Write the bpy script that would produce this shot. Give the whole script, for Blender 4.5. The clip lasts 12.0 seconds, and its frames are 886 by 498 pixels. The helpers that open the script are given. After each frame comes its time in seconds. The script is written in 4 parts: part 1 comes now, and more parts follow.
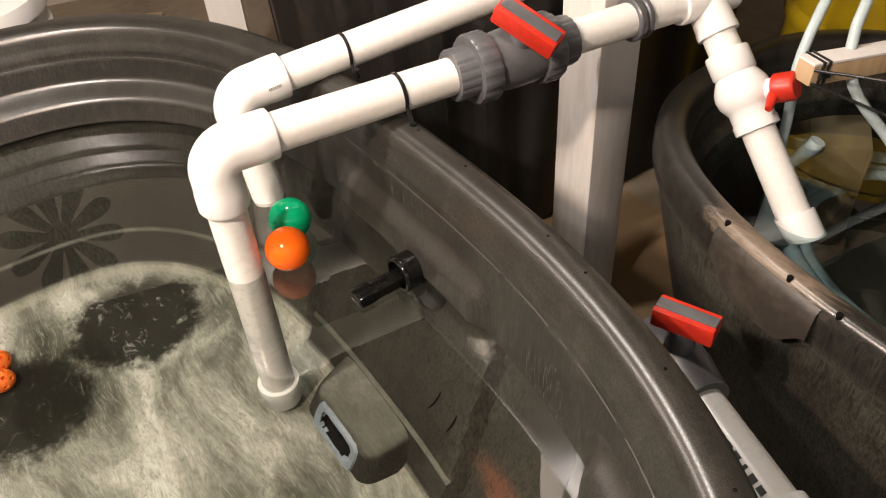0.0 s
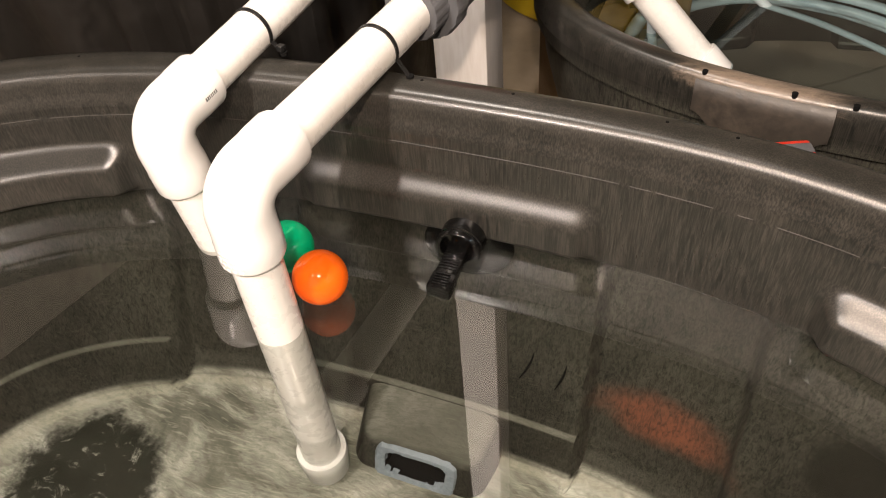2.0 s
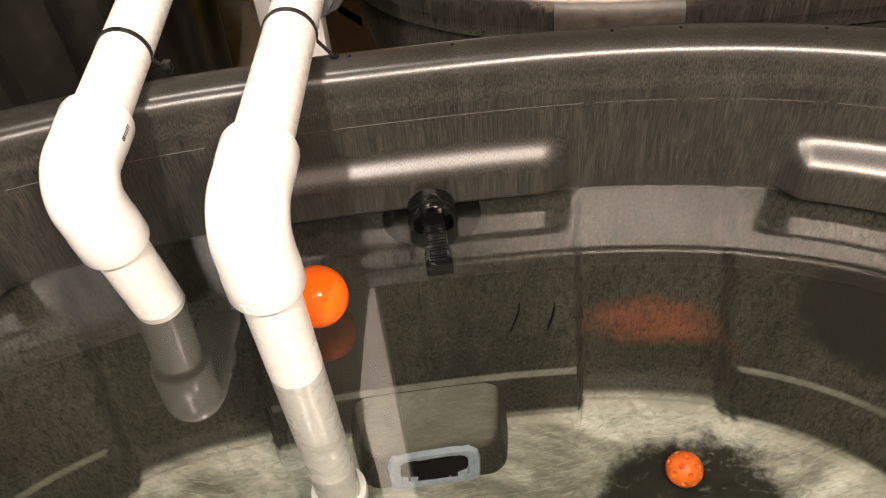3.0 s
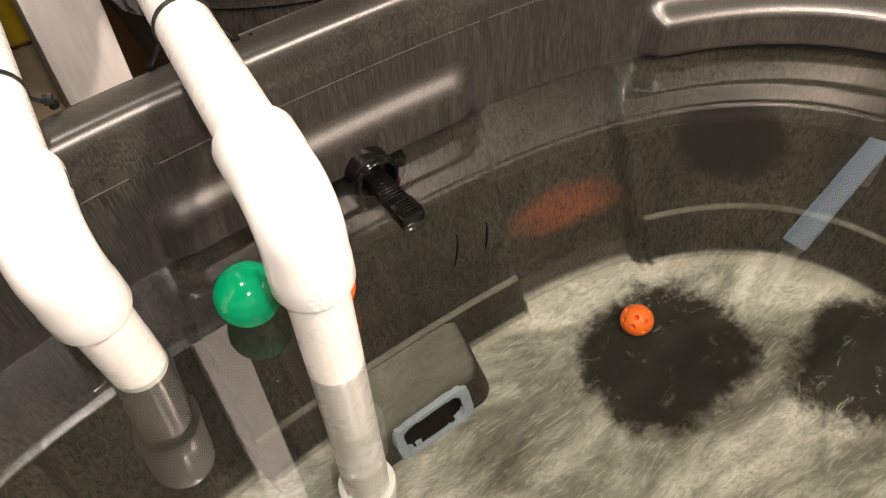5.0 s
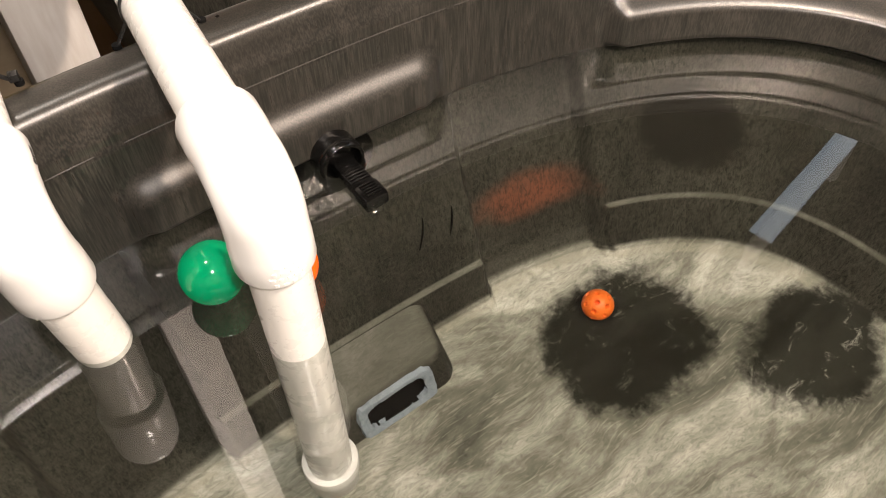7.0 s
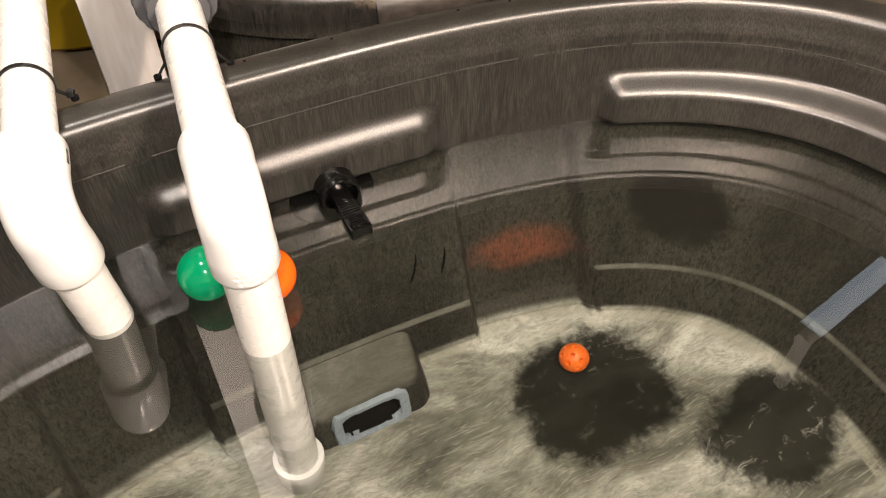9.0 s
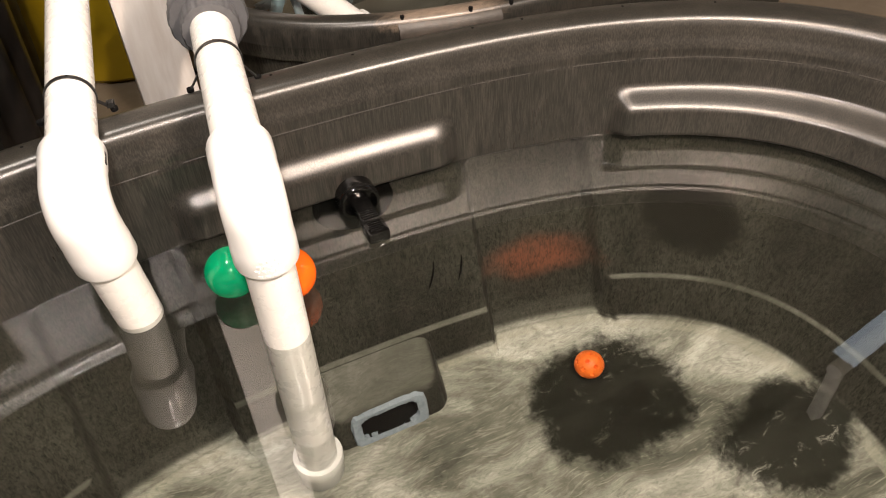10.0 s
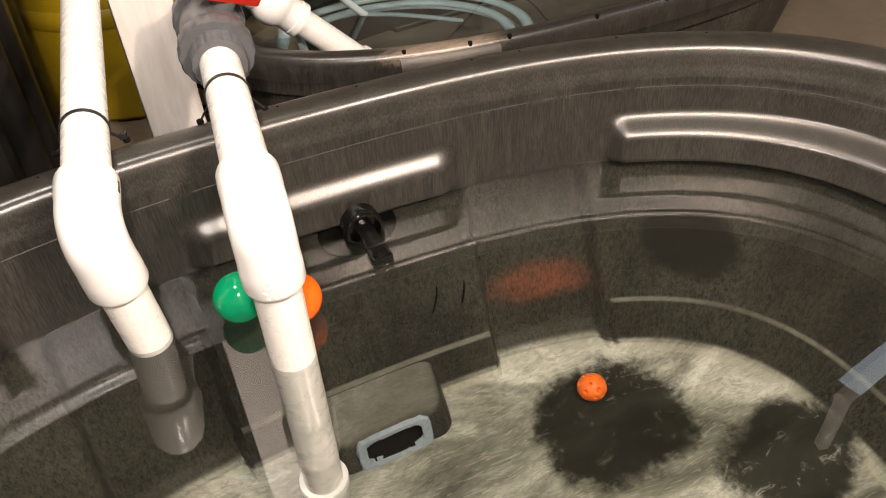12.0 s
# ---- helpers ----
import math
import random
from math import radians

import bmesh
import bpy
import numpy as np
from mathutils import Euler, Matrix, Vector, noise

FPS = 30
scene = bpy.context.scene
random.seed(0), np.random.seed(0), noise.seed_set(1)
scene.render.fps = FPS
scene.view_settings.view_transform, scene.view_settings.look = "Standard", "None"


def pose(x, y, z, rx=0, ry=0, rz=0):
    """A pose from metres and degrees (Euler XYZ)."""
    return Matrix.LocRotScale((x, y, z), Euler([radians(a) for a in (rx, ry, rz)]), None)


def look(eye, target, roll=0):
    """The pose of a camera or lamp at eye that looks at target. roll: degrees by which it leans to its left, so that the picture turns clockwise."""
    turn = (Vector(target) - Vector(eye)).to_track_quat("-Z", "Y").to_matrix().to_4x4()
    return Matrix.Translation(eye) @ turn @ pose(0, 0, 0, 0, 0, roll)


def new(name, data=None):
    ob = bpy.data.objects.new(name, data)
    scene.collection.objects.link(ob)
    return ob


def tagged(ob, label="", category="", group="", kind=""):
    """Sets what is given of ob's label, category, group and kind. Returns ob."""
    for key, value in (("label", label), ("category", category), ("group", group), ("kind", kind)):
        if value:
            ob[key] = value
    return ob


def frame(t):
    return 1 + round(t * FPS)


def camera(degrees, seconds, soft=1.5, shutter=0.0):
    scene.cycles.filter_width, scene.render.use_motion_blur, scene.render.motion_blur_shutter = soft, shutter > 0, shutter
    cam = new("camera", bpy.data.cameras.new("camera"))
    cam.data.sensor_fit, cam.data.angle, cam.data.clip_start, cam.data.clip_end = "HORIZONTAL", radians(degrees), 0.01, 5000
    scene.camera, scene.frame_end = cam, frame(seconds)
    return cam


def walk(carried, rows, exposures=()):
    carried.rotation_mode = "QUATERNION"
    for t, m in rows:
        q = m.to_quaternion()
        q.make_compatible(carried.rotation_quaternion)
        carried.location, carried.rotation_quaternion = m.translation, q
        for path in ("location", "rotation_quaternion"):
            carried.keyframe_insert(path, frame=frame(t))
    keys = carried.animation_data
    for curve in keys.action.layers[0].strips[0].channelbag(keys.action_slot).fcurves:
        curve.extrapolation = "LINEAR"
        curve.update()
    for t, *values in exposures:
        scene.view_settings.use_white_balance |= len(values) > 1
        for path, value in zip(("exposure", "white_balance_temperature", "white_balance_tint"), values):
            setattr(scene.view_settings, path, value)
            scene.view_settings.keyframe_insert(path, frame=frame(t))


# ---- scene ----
cam = camera(59.8, 12.0, soft=1.1)
PATH = [
    (0, (0.809, 0.01, 0.678), (-0.625, 0.485, -0.634), -4.2),
    (0.5, (0.763, -0.042, 0.65), (-0.65, 0.457, -0.675), -4.0),
    (1, (0.705, -0.206, 0.659), (-0.576, 0.526, -0.691), -6.7),
    (1.5, (0.602, -0.279, 0.633), (-0.535, 0.627, -0.741), -8.8),
    (2, (0.459, -0.296, 0.608), (-0.419, 0.812, -0.806), -5.6),
    (2.5, (0.333, -0.381, 0.585), (-0.233, 0.903, -0.84), -4.7),
    (4.5, (-0.011, -0.324, 0.557), (0.316, 0.894, -0.996), -4.0),
    (5, (-0.027, -0.365, 0.555), (0.404, 0.853, -0.971), -3.0),
    (5.5, (-0.026, -0.383, 0.559), (0.452, 0.819, -0.967), -1.6),
    (6, (-0.024, -0.389, 0.562), (0.445, 0.82, -0.961), -2.2),
    (6.5, (-0.03, -0.377, 0.56), (0.464, 0.788, -0.988), -0.7),
    (8.5, (0.053, -0.467, 0.608), (0.406, 0.826, -0.876), 1.4),
    (9, (0.068, -0.495, 0.624), (0.377, 0.844, -0.829), 0.2),
    (9.5, (0.079, -0.529, 0.599), (0.337, 0.872, -0.804), -1.3),
    (10, (0.078, -0.554, 0.622), (0.318, 0.873, -0.759), -2.1),
    (10.5, (0.076, -0.576, 0.626), (0.318, 0.898, -0.704), -2.9),
    (11, (0.078, -0.568, 0.633), (0.319, 0.893, -0.712), -2.9),
    (11.5, (0.074, -0.575, 0.64), (0.321, 0.895, -0.694), -2.6),
    (12, (0.075, -0.58, 0.626), (0.319, 0.911, -0.684), -2.9),
]
walk(cam, [(t, look(eye, target, roll)) for t, eye, target, roll in PATH], [(0.0, 0.12), (12.0, 0.12)])

# ---- world and light ----
world = bpy.data.worlds.new("basement_dim")
world.use_nodes = True
world.node_tree.nodes["Background"].inputs[0].default_value = (1.0, 0.93, 0.84, 1)
world.node_tree.nodes["Background"].inputs[1].default_value = 0.15
scene.world = world


# ---- material helpers ----
def mat(name, base=(0.5, 0.5, 0.5), rough=0.5, metal=0.0, spec=0.5):
    m = bpy.data.materials.new(name)
    m.use_nodes = True
    b = m.node_tree.nodes["Principled BSDF"]
    b.inputs["Base Color"].default_value = (*base, 1)
    b.inputs["Roughness"].default_value = rough
    b.inputs["Metallic"].default_value = metal
    b.inputs["Specular IOR Level"].default_value = spec
    return m, m.node_tree, b


class Net:
    """Small wrapper for wiring shader nodes."""

    def __init__(self, tree):
        self.t = tree

    def node(self, kind, **props):
        n = self.t.nodes.new(kind)
        for k, v in props.items():
            if k == "op":
                n.operation = v
            elif k == "blend":
                n.blend_type = v
            elif k == "interp":
                n.interpolation_type = v
        return n

    def put(self, socket, value):
        if isinstance(value, bpy.types.NodeSocket):
            self.t.links.new(value, socket)
        elif isinstance(value, tuple) and len(value) == 3 and socket.type == "RGBA":
            socket.default_value = (*value, 1)
        else:
            socket.default_value = value

    def coord(self, which="Object"):
        return self.node("ShaderNodeTexCoord").outputs[which]

    def mapping(self, vec, scale=(1, 1, 1), loc=(0, 0, 0), rot=(0, 0, 0)):
        n = self.node("ShaderNodeMapping")
        self.put(n.inputs["Vector"], vec)
        n.inputs["Scale"].default_value, n.inputs["Location"].default_value, n.inputs["Rotation"].default_value = scale, loc, rot
        return n.outputs[0]

    def noise(self, vec, scale=5.0, detail=4.0, rough=0.6, distort=0.0):
        n = self.node("ShaderNodeTexNoise")
        self.put(n.inputs["Vector"], vec)
        for k, v in (("Scale", scale), ("Detail", detail), ("Roughness", rough), ("Distortion", distort)):
            n.inputs[k].default_value = v
        return n.outputs["Fac"]

    def ramp(self, fac, stops):
        n = self.node("ShaderNodeValToRGB")
        self.put(n.inputs[0], fac)
        e = n.color_ramp.elements
        while len(e) < len(stops):
            e.new(0.5)
        for el, (p, c) in zip(e, stops):
            el.position = p
            el.color = (*c, 1) if isinstance(c, tuple) else (c, c, c, 1)
        return n.outputs[0]

    def mix(self, fac, a, b, blend="MIX"):
        n = self.node("ShaderNodeMix", blend=blend)
        n.data_type = "RGBA"
        n.blend_type = blend
        self.put(n.inputs[0], fac)
        self.put(n.inputs[6], a)
        self.put(n.inputs[7], b)
        return n.outputs[2]

    def math(self, op, a, b=0.0, clamp=False):
        n = self.node("ShaderNodeMath", op=op)
        n.use_clamp = clamp
        self.put(n.inputs[0], a)
        self.put(n.inputs[1], b)
        return n.outputs[0]

    def smooth(self, v, lo, hi, out_lo=0.0, out_hi=1.0):
        n = self.node("ShaderNodeMapRange", interp="SMOOTHSTEP")
        self.put(n.inputs[0], v)
        for k, x in ((1, lo), (2, hi), (3, out_lo), (4, out_hi)):
            n.inputs[k].default_value = x
        return n.outputs[0]

    def xyz(self, vec):
        n = self.node("ShaderNodeSeparateXYZ")
        self.put(n.inputs[0], vec)
        return n.outputs

    def bump(self, height, strength=0.2, dist=0.01):
        n = self.node("ShaderNodeBump")
        self.put(n.inputs["Height"], height)
        n.inputs["Strength"].default_value, n.inputs["Distance"].default_value = strength, dist
        return n.outputs[0]


def spotted(name, base, dark, scale=30.0, rough=0.45, bump=0.1, spec=0.5, amount=(0.35, 0.75), stretch=(1, 1, 1), metal=0.0):
    """A plain painted, moulded or sawn surface: base colour with darker stains at two scales and fine relief."""
    m, t, b = mat(name, base, rough, metal, spec)
    n = Net(t)
    co = n.mapping(n.coord(), stretch)
    big, fine = n.noise(co, scale * 0.25, 3), n.noise(co, scale * 3, 4)
    f = n.math("MULTIPLY", n.smooth(big, *amount), n.smooth(fine, 0.25, 0.8))
    n.put(b.inputs["Base Color"], n.mix(f, base, dark))
    n.put(b.inputs["Roughness"], n.smooth(fine, 0.2, 0.8, rough * 0.8, min(1.0, rough * 1.25)))
    n.put(b.inputs["Normal"], n.bump(fine, bump, 0.002))
    return m


# ---- mesh helpers ----
from mathutils import Quaternion

def part(name, bm, material, parent=None, label="", smooth=True, turn_out=True):
    me = bpy.data.meshes.new(name)
    if turn_out:
        bmesh.ops.recalc_face_normals(bm, faces=bm.faces)
    for f in bm.faces:
        f.smooth = smooth
    bm.to_mesh(me)
    bm.free()
    me.materials.append(material)
    if smooth:
        me.set_sharp_from_angle(angle=radians(40))
    ob = new(name, me)
    ob.parent = parent
    if label:
        ob["label"] = label
    return ob


def thing(name, label, category, m=None, group="", kind=""):
    ob = new(name)
    ob.empty_display_size = 0.05
    if m is not None:
        ob.matrix_basis = m
    return tagged(ob, label, category, group, kind)


def sweep(bm, pts, radii, segs=24, caps=True):
    """A round tube along points, with a radius at each."""
    pts = [Vector(p) for p in pts]
    if not hasattr(radii, "__len__"):
        radii = [radii] * len(pts)
    tan = [(pts[min(i + 1, len(pts) - 1)] - pts[max(i - 1, 0)]).normalized() for i in range(len(pts))]
    side = tan[0].orthogonal().normalized()
    rings = []
    for p, t, r in zip(pts, tan, radii):
        side = (side - t * side.dot(t)).normalized()
        up = t.cross(side)
        rings.append([bm.verts.new(p + r * (math.cos(a) * side + math.sin(a) * up)) for a in (2 * math.pi * k / segs for k in range(segs))])
    for a, b in zip(rings, rings[1:]):
        for k in range(segs):
            bm.faces.new((a[k], a[(k + 1) % segs], b[(k + 1) % segs], b[k]))
    if caps:
        bm.faces.new(rings[0][::-1])
        bm.faces.new(rings[-1])
    return bm


def tube(pts, radii, segs=24, caps=True):
    return sweep(bmesh.new(), pts, radii, segs, caps)


def along(a, b, spans, segs=28):
    """A turned profile along the line from a to b: spans are (metres along, radius)."""
    a, b = Vector(a), Vector(b)
    d = (b - a).normalized()
    bm = bmesh.new()
    side = d.orthogonal().normalized()
    up = d.cross(side)
    rings = []
    for s, r in spans:
        rings.append([bm.verts.new(a + d * s + r * (math.cos(q) * side + math.sin(q) * up)) for q in (2 * math.pi * k / segs for k in range(segs))])
    for p, q in zip(rings, rings[1:]):
        for k in range(segs):
            bm.faces.new((p[k], p[(k + 1) % segs], q[(k + 1) % segs], q[k]))
    bm.faces.new(rings[0][::-1])
    bm.faces.new(rings[-1])
    return bm


def block(x0, x1, y0, y1, z0, z1, bevel=0.004, bm=None):
    own = bmesh.new()
    bmesh.ops.create_cube(own, size=1)
    for v in own.verts:
        v.co = Vector(((x0 + x1) / 2 + v.co.x * (x1 - x0), (y0 + y1) / 2 + v.co.y * (y1 - y0), (z0 + z1) / 2 + v.co.z * (z1 - z0)))
    if bevel:
        bmesh.ops.bevel(own, geom=own.edges[:], offset=bevel, segments=2, affect="EDGES", profile=0.6)
    if bm is None:
        return own
    me = bpy.data.meshes.new("tmp")
    own.to_mesh(me)
    own.free()
    bm.from_mesh(me)
    bpy.data.meshes.remove(me)
    return bm


def arc(p0, corner, p1, radius, steps=10):
    """Points of a rounded corner between the lines p0-corner and corner-p1."""
    p0, c, p1 = Vector(p0), Vector(corner), Vector(p1)
    a, b = (p0 - c).normalized(), (p1 - c).normalized()
    half = a.angle(b) / 2
    cut = radius / math.tan(half)
    centre = c + (a + b).normalized() * (radius / math.sin(half))
    s, e = c + a * cut - centre, c + b * cut - centre
    q = s.rotation_difference(e)
    out = []
    for k in range(steps + 1):
        out.append(centre + Quaternion().slerp(q, k / steps) @ s)
    return out


def step(x, lo, hi):
    k = min(1.0, max(0.0, (x - lo) / (hi - lo)))
    return k * k * (3 - 2 * k)


# ---- materials ----
def tank_material(scraped=False):
    """Black moulded polyethylene: fine vertical brush streaks, grey scuffs, algae film, red and dark patches and floor
    sediment.
    """
    m, t, b = mat("scraped_polyethylene" if scraped else "black_polyethylene", (0.03, 0.028, 0.026), 0.3, 0, 0.8)
    n = Net(t)
    co = n.coord()
    x, y, z = n.xyz(co)
    streak = n.noise(n.mapping(co, (330, 330, 7)), 2.0, 4, 0.65)
    drag = n.noise(n.mapping(co, (30, 30, 2.2)), 1.6, 3, 0.5)
    cloud = n.noise(co, 4.0, 5, 0.6)
    fine = n.noise(n.mapping(co, (1, 1, 0.6)), 520, 2, 0.6)
    base = n.mix(n.smooth(streak, 0.38, 0.68), (0.008, 0.0092, 0.008), (0.040, 0.036, 0.031))
    base = n.mix(n.math("MULTIPLY", n.math("MULTIPLY", n.smooth(drag, 0.30, 0.90), n.smooth(streak, 0.25, 0.7)), 0.40), base, (0.075, 0.068, 0.058))
    base = n.mix(n.math("MULTIPLY", n.smooth(cloud, 0.42, 0.85), 0.30), base, (0.046, 0.042, 0.036))
    if scraped:
        # pale scrape along the front of the rim
        sx_ = n.math("DIVIDE", n.math("ADD", x, 0.335), 0.115)
        sz_ = n.math("DIVIDE", n.math("SUBTRACT", z, 0.036), 0.02)
        sd = n.math("ADD", n.math("MULTIPLY", sx_, sx_), n.math("MULTIPLY", sz_, sz_))
        rub = n.noise(n.mapping(co, (14, 60, 40), rot=(0, 0, 0.1)), 1.5, 6, 0.75, 0.6)
        sd = n.math("ADD", sd, n.math("MULTIPLY", n.math("SUBTRACT", rub, 0.5), 3.0))
        sc = n.math("MULTIPLY", n.smooth(sd, -0.2, 1.2, 0.75, 0), n.smooth(y, -0.30, -0.27, 1, 0))
        base = n.mix(sc, base, (0.30, 0.235, 0.18))
    # algae and chalk film below the water line
    wet = n.smooth(z, -0.03, 0.0, 1, 0)
    brush = n.noise(n.mapping(co, (150, 150, 26), rot=(0.5, 0.4, 0)), 1.6, 6, 0.7, 0.8)
    film = n.math("MULTIPLY", wet, n.smooth(n.noise(n.mapping(co, (6, 6, 3)), 1.2, 4, 0.55), 0.15, 0.85))
    base = n.mix(n.math("MULTIPLY", film, n.smooth(brush, 0.33, 0.68, 0.05, 0.80)), base, (0.115, 0.112, 0.09))
    scratch = n.noise(n.mapping(co, (40, 220, 220), rot=(0.0, 0.9, 0.5)), 1.6, 5, 0.7, 1.2)
    zone = n.smooth(n.noise(co, 7, 4, 0.6), 0.40, 0.62)
    base = n.mix(n.math("MULTIPLY", n.math("MULTIPLY", wet, zone), n.smooth(scratch, 0.52, 0.70, 0, 0.35)), base, (0.165, 0.165, 0.128))
    warp = n.noise(co, 22, 5, 0.75)
    # red patch on the recess beside the long side's panel
    rx = n.math("DIVIDE", n.math("SUBTRACT", x, 0.282), 0.082)
    rz = n.math("DIVIDE", n.math("ADD", z, 0.275), 0.046)
    rr = n.math("ADD", n.math("MULTIPLY", rx, rx), n.math("MULTIPLY", rz, rz))
    red = n.math("MULTIPLY", n.smooth(n.math("ADD", rr, n.math("MULTIPLY", n.math("SUBTRACT", warp, 0.5), 1.6)), -0.3, 1.5, 1, 0), n.smooth(y, 0.2, 0.25))
    base = n.mix(n.math("MULTIPLY", red, n.smooth(brush, 0.3, 0.62, 0.25, 0.95)), base, (0.23, 0.085, 0.05))
    # dark ragged oval on the end wall
    ox, oz = n.math("DIVIDE", n.math("SUBTRACT", x, 0.48), 0.058), n.math("DIVIDE", n.math("ADD", z, 0.188), 0.088)
    oval = n.math("ADD", n.math("ADD", n.math("MULTIPLY", ox, ox), n.math("MULTIPLY", oz, oz)), n.math("MULTIPLY", n.math("SUBTRACT", warp, 0.5), 1.7))
    oval = n.math("MULTIPLY", n.smooth(oval, 0.5, 1.3, 1, 0), n.smooth(y, 0.15, 0.2))
    base = n.mix(n.math("MULTIPLY", oval, 0.88), base, (0.02, 0.019, 0.016))
    # swirled sediment on everything that faces up under water, with bare dark patches
    up = n.xyz(n.node("ShaderNodeNewGeometry").outputs["Normal"])[2]
    drift = n.node("ShaderNodeTexNoise")
    n.put(drift.inputs["Vector"], co)
    drift.inputs["Scale"].default_value, drift.inputs["Detail"].default_value = 5.0, 3.0
    shift = n.node("ShaderNodeVectorMath", op="MULTIPLY_ADD")
    n.put(shift.inputs[0], drift.outputs["Color"])
    shift.inputs[1].default_value = (0.06, 0.06, 0.0)
    n.put(shift.inputs[2], co)
    flow = shift.outputs[0]
    swirl = n.noise(n.mapping(flow, (1, 2.3, 1), rot=(0, 0, 0.5)), 4.2, 10, 0.62, 0.5)
    lines = n.noise(n.mapping(flow, (26, 78, 1), rot=(0, 0, 0.3)), 2.0, 7, 0.78, 1.4)
    grit = n.noise(co, 150, 4, 0.75)
    silt = n.ramp(swirl, [(0.33, (0.05, 0.052, 0.041)), (0.44, (0.17, 0.172, 0.138)), (0.53, (0.36, 0.362, 0.31)), (0.63, (0.62, 0.62, 0.55))])
    silt = n.mix(n.smooth(lines, 0.40, 0.66, 0, 0.58), silt, (0.11, 0.11, 0.088))
    hair = n.noise(n.mapping(flow, (30, 260, 1), rot=(0, 0, -0.5)), 1.2, 4, 0.6, 0.8)
    silt = n.mix(n.smooth(hair, 0.50, 0.72, 0, 0.35), silt, (0.55, 0.54, 0.45))
    silt = n.mix(n.smooth(grit, 0.55, 0.75, 0, 0.55), silt, (0.05, 0.05, 0.04))
    # pale silt along the floor's edge, with the edge's highlight put into its colour
    silt = n.mix(n.math("MULTIPLY", n.math("MULTIPLY", n.smooth(z, -0.4195, -0.417, 0, 0.6), n.smooth(z, -0.412, -0.402, 1, 0)), n.smooth(grit, 0.3, 0.6)), silt, (0.38, 0.37, 0.30))
    silt = n.mix(n.smooth(z, -0.405, -0.395, 0, 0.78), silt, (0.072, 0.072, 0.058))
    patches = None
    edge = n.math("ADD", n.math("MULTIPLY", n.math("SUBTRACT", n.noise(flow, 13, 5, 0.65), 0.5), 1.5), n.math("MULTIPLY", n.math("SUBTRACT", n.noise(flow, 70, 5, 0.7), 0.5), 0.8))
    for px, py, rx_, ry_ in BARE:
        dx, dy = n.math("DIVIDE", n.math("SUBTRACT", x, px), rx_), n.math("DIVIDE", n.math("SUBTRACT", y, py), ry_)
        d = n.math("ADD", n.math("ADD", n.math("MULTIPLY", dx, dx), n.math("MULTIPLY", dy, dy)), edge)
        one = n.smooth(d, 0.62, 1.2, 1, 0)
        patches = one if patches is None else n.math("MAXIMUM", patches, one)
    crumbs = n.smooth(n.noise(n.mapping(flow, (1, 1.6, 1)), 34, 7, 0.75, 0.8), 0.56, 0.68)
    bare = n.math("MULTIPLY", patches, n.math("SUBTRACT", 1.0, n.math("MULTIPLY", crumbs, 0.50)))
    silt = n.mix(bare, silt, n.mix(n.smooth(swirl, 0.35, 0.65), (0.012, 0.012, 0.009), (0.030, 0.030, 0.024)))
    lies = n.math("MULTIPLY", n.smooth(up, 0.42, 0.72), n.smooth(z, -0.3, -0.27, 1, 0))
    n.put(b.inputs["Base Color"], n.mix(lies, base, silt))
    rough = n.math("ADD", n.smooth(cloud, 0.2, 0.8, 0.29, 0.36), n.smooth(streak, 0.2, 0.8, 0.06, -0.06))
    # plastic under water hardly mirrors: the two bend light almost alike
    n.put(b.inputs["Specular IOR Level"], n.smooth(z, -0.004, 0.0, 0.07, 0.62))
    n.put(b.inputs["Roughness"], n.math("ADD", rough, n.math("MULTIPLY", lies, 0.45)))
    # brushed up and down: the gloss spreads round the tank
    grain = n.node("ShaderNodeTangent")
    grain.direction_type, grain.axis = "RADIAL", "Z"
    n.put(b.inputs["Tangent"], grain.outputs[0])
    b.inputs["Anisotropic"].default_value = 0.6
    h = n.math("ADD", n.math("MULTIPLY", streak, 0.06), n.math("MULTIPLY", fine, 0.35))
    n.put(b.inputs["Normal"], n.bump(h, 0.08, 0.001))
    return m


# bare patches of the tank's floor: place and half sizes in the tank's own axes
BARE = [(0.292, 0.180, 0.114, 0.104), (0.470, 0.02, 0.10, 0.082), (-0.40, 0.11, 0.10, 0.115), (-0.33, -0.09, 0.10, 0.11)]

M_TANK = tank_material()
M_TANK_SCRAPED = tank_material(True)
M_PVC = spotted("white_pvc", (0.80, 0.79, 0.76), (0.75, 0.735, 0.69), 14, 0.28, 0.03)
M_PVC_FIT = spotted("white_pvc_fitting", (0.83, 0.83, 0.82), (0.74, 0.72, 0.68), 10, 0.22, 0.02)
M_GREY = spotted("grey_pvc", (0.105, 0.108, 0.115), (0.06, 0.06, 0.066), 25, 0.35, 0.06)
M_RED = spotted("red_handle_plastic", (0.55, 0.03, 0.014), (0.38, 0.02, 0.012), 30, 0.38, 0.05)
M_BLACK = spotted("black_plastic", (0.012, 0.012, 0.012), (0.03, 0.03, 0.03), 60, 0.3, 0.05)
M_WETBLACK = spotted("wet_black_plastic", (0.003, 0.003, 0.003), (0.006, 0.006, 0.0055), 60, 0.11, 0.02, spec=0.4)
M_GREEN_BALL = spotted("green_ball_plastic", (0.0, 0.30, 0.125), (0.0, 0.25, 0.11), 20, 0.09, 0.01)
M_ORANGE_BALL = spotted("orange_ball_plastic", (0.88, 0.135, 0.006), (0.8, 0.11, 0.006), 20, 0.09, 0.01)
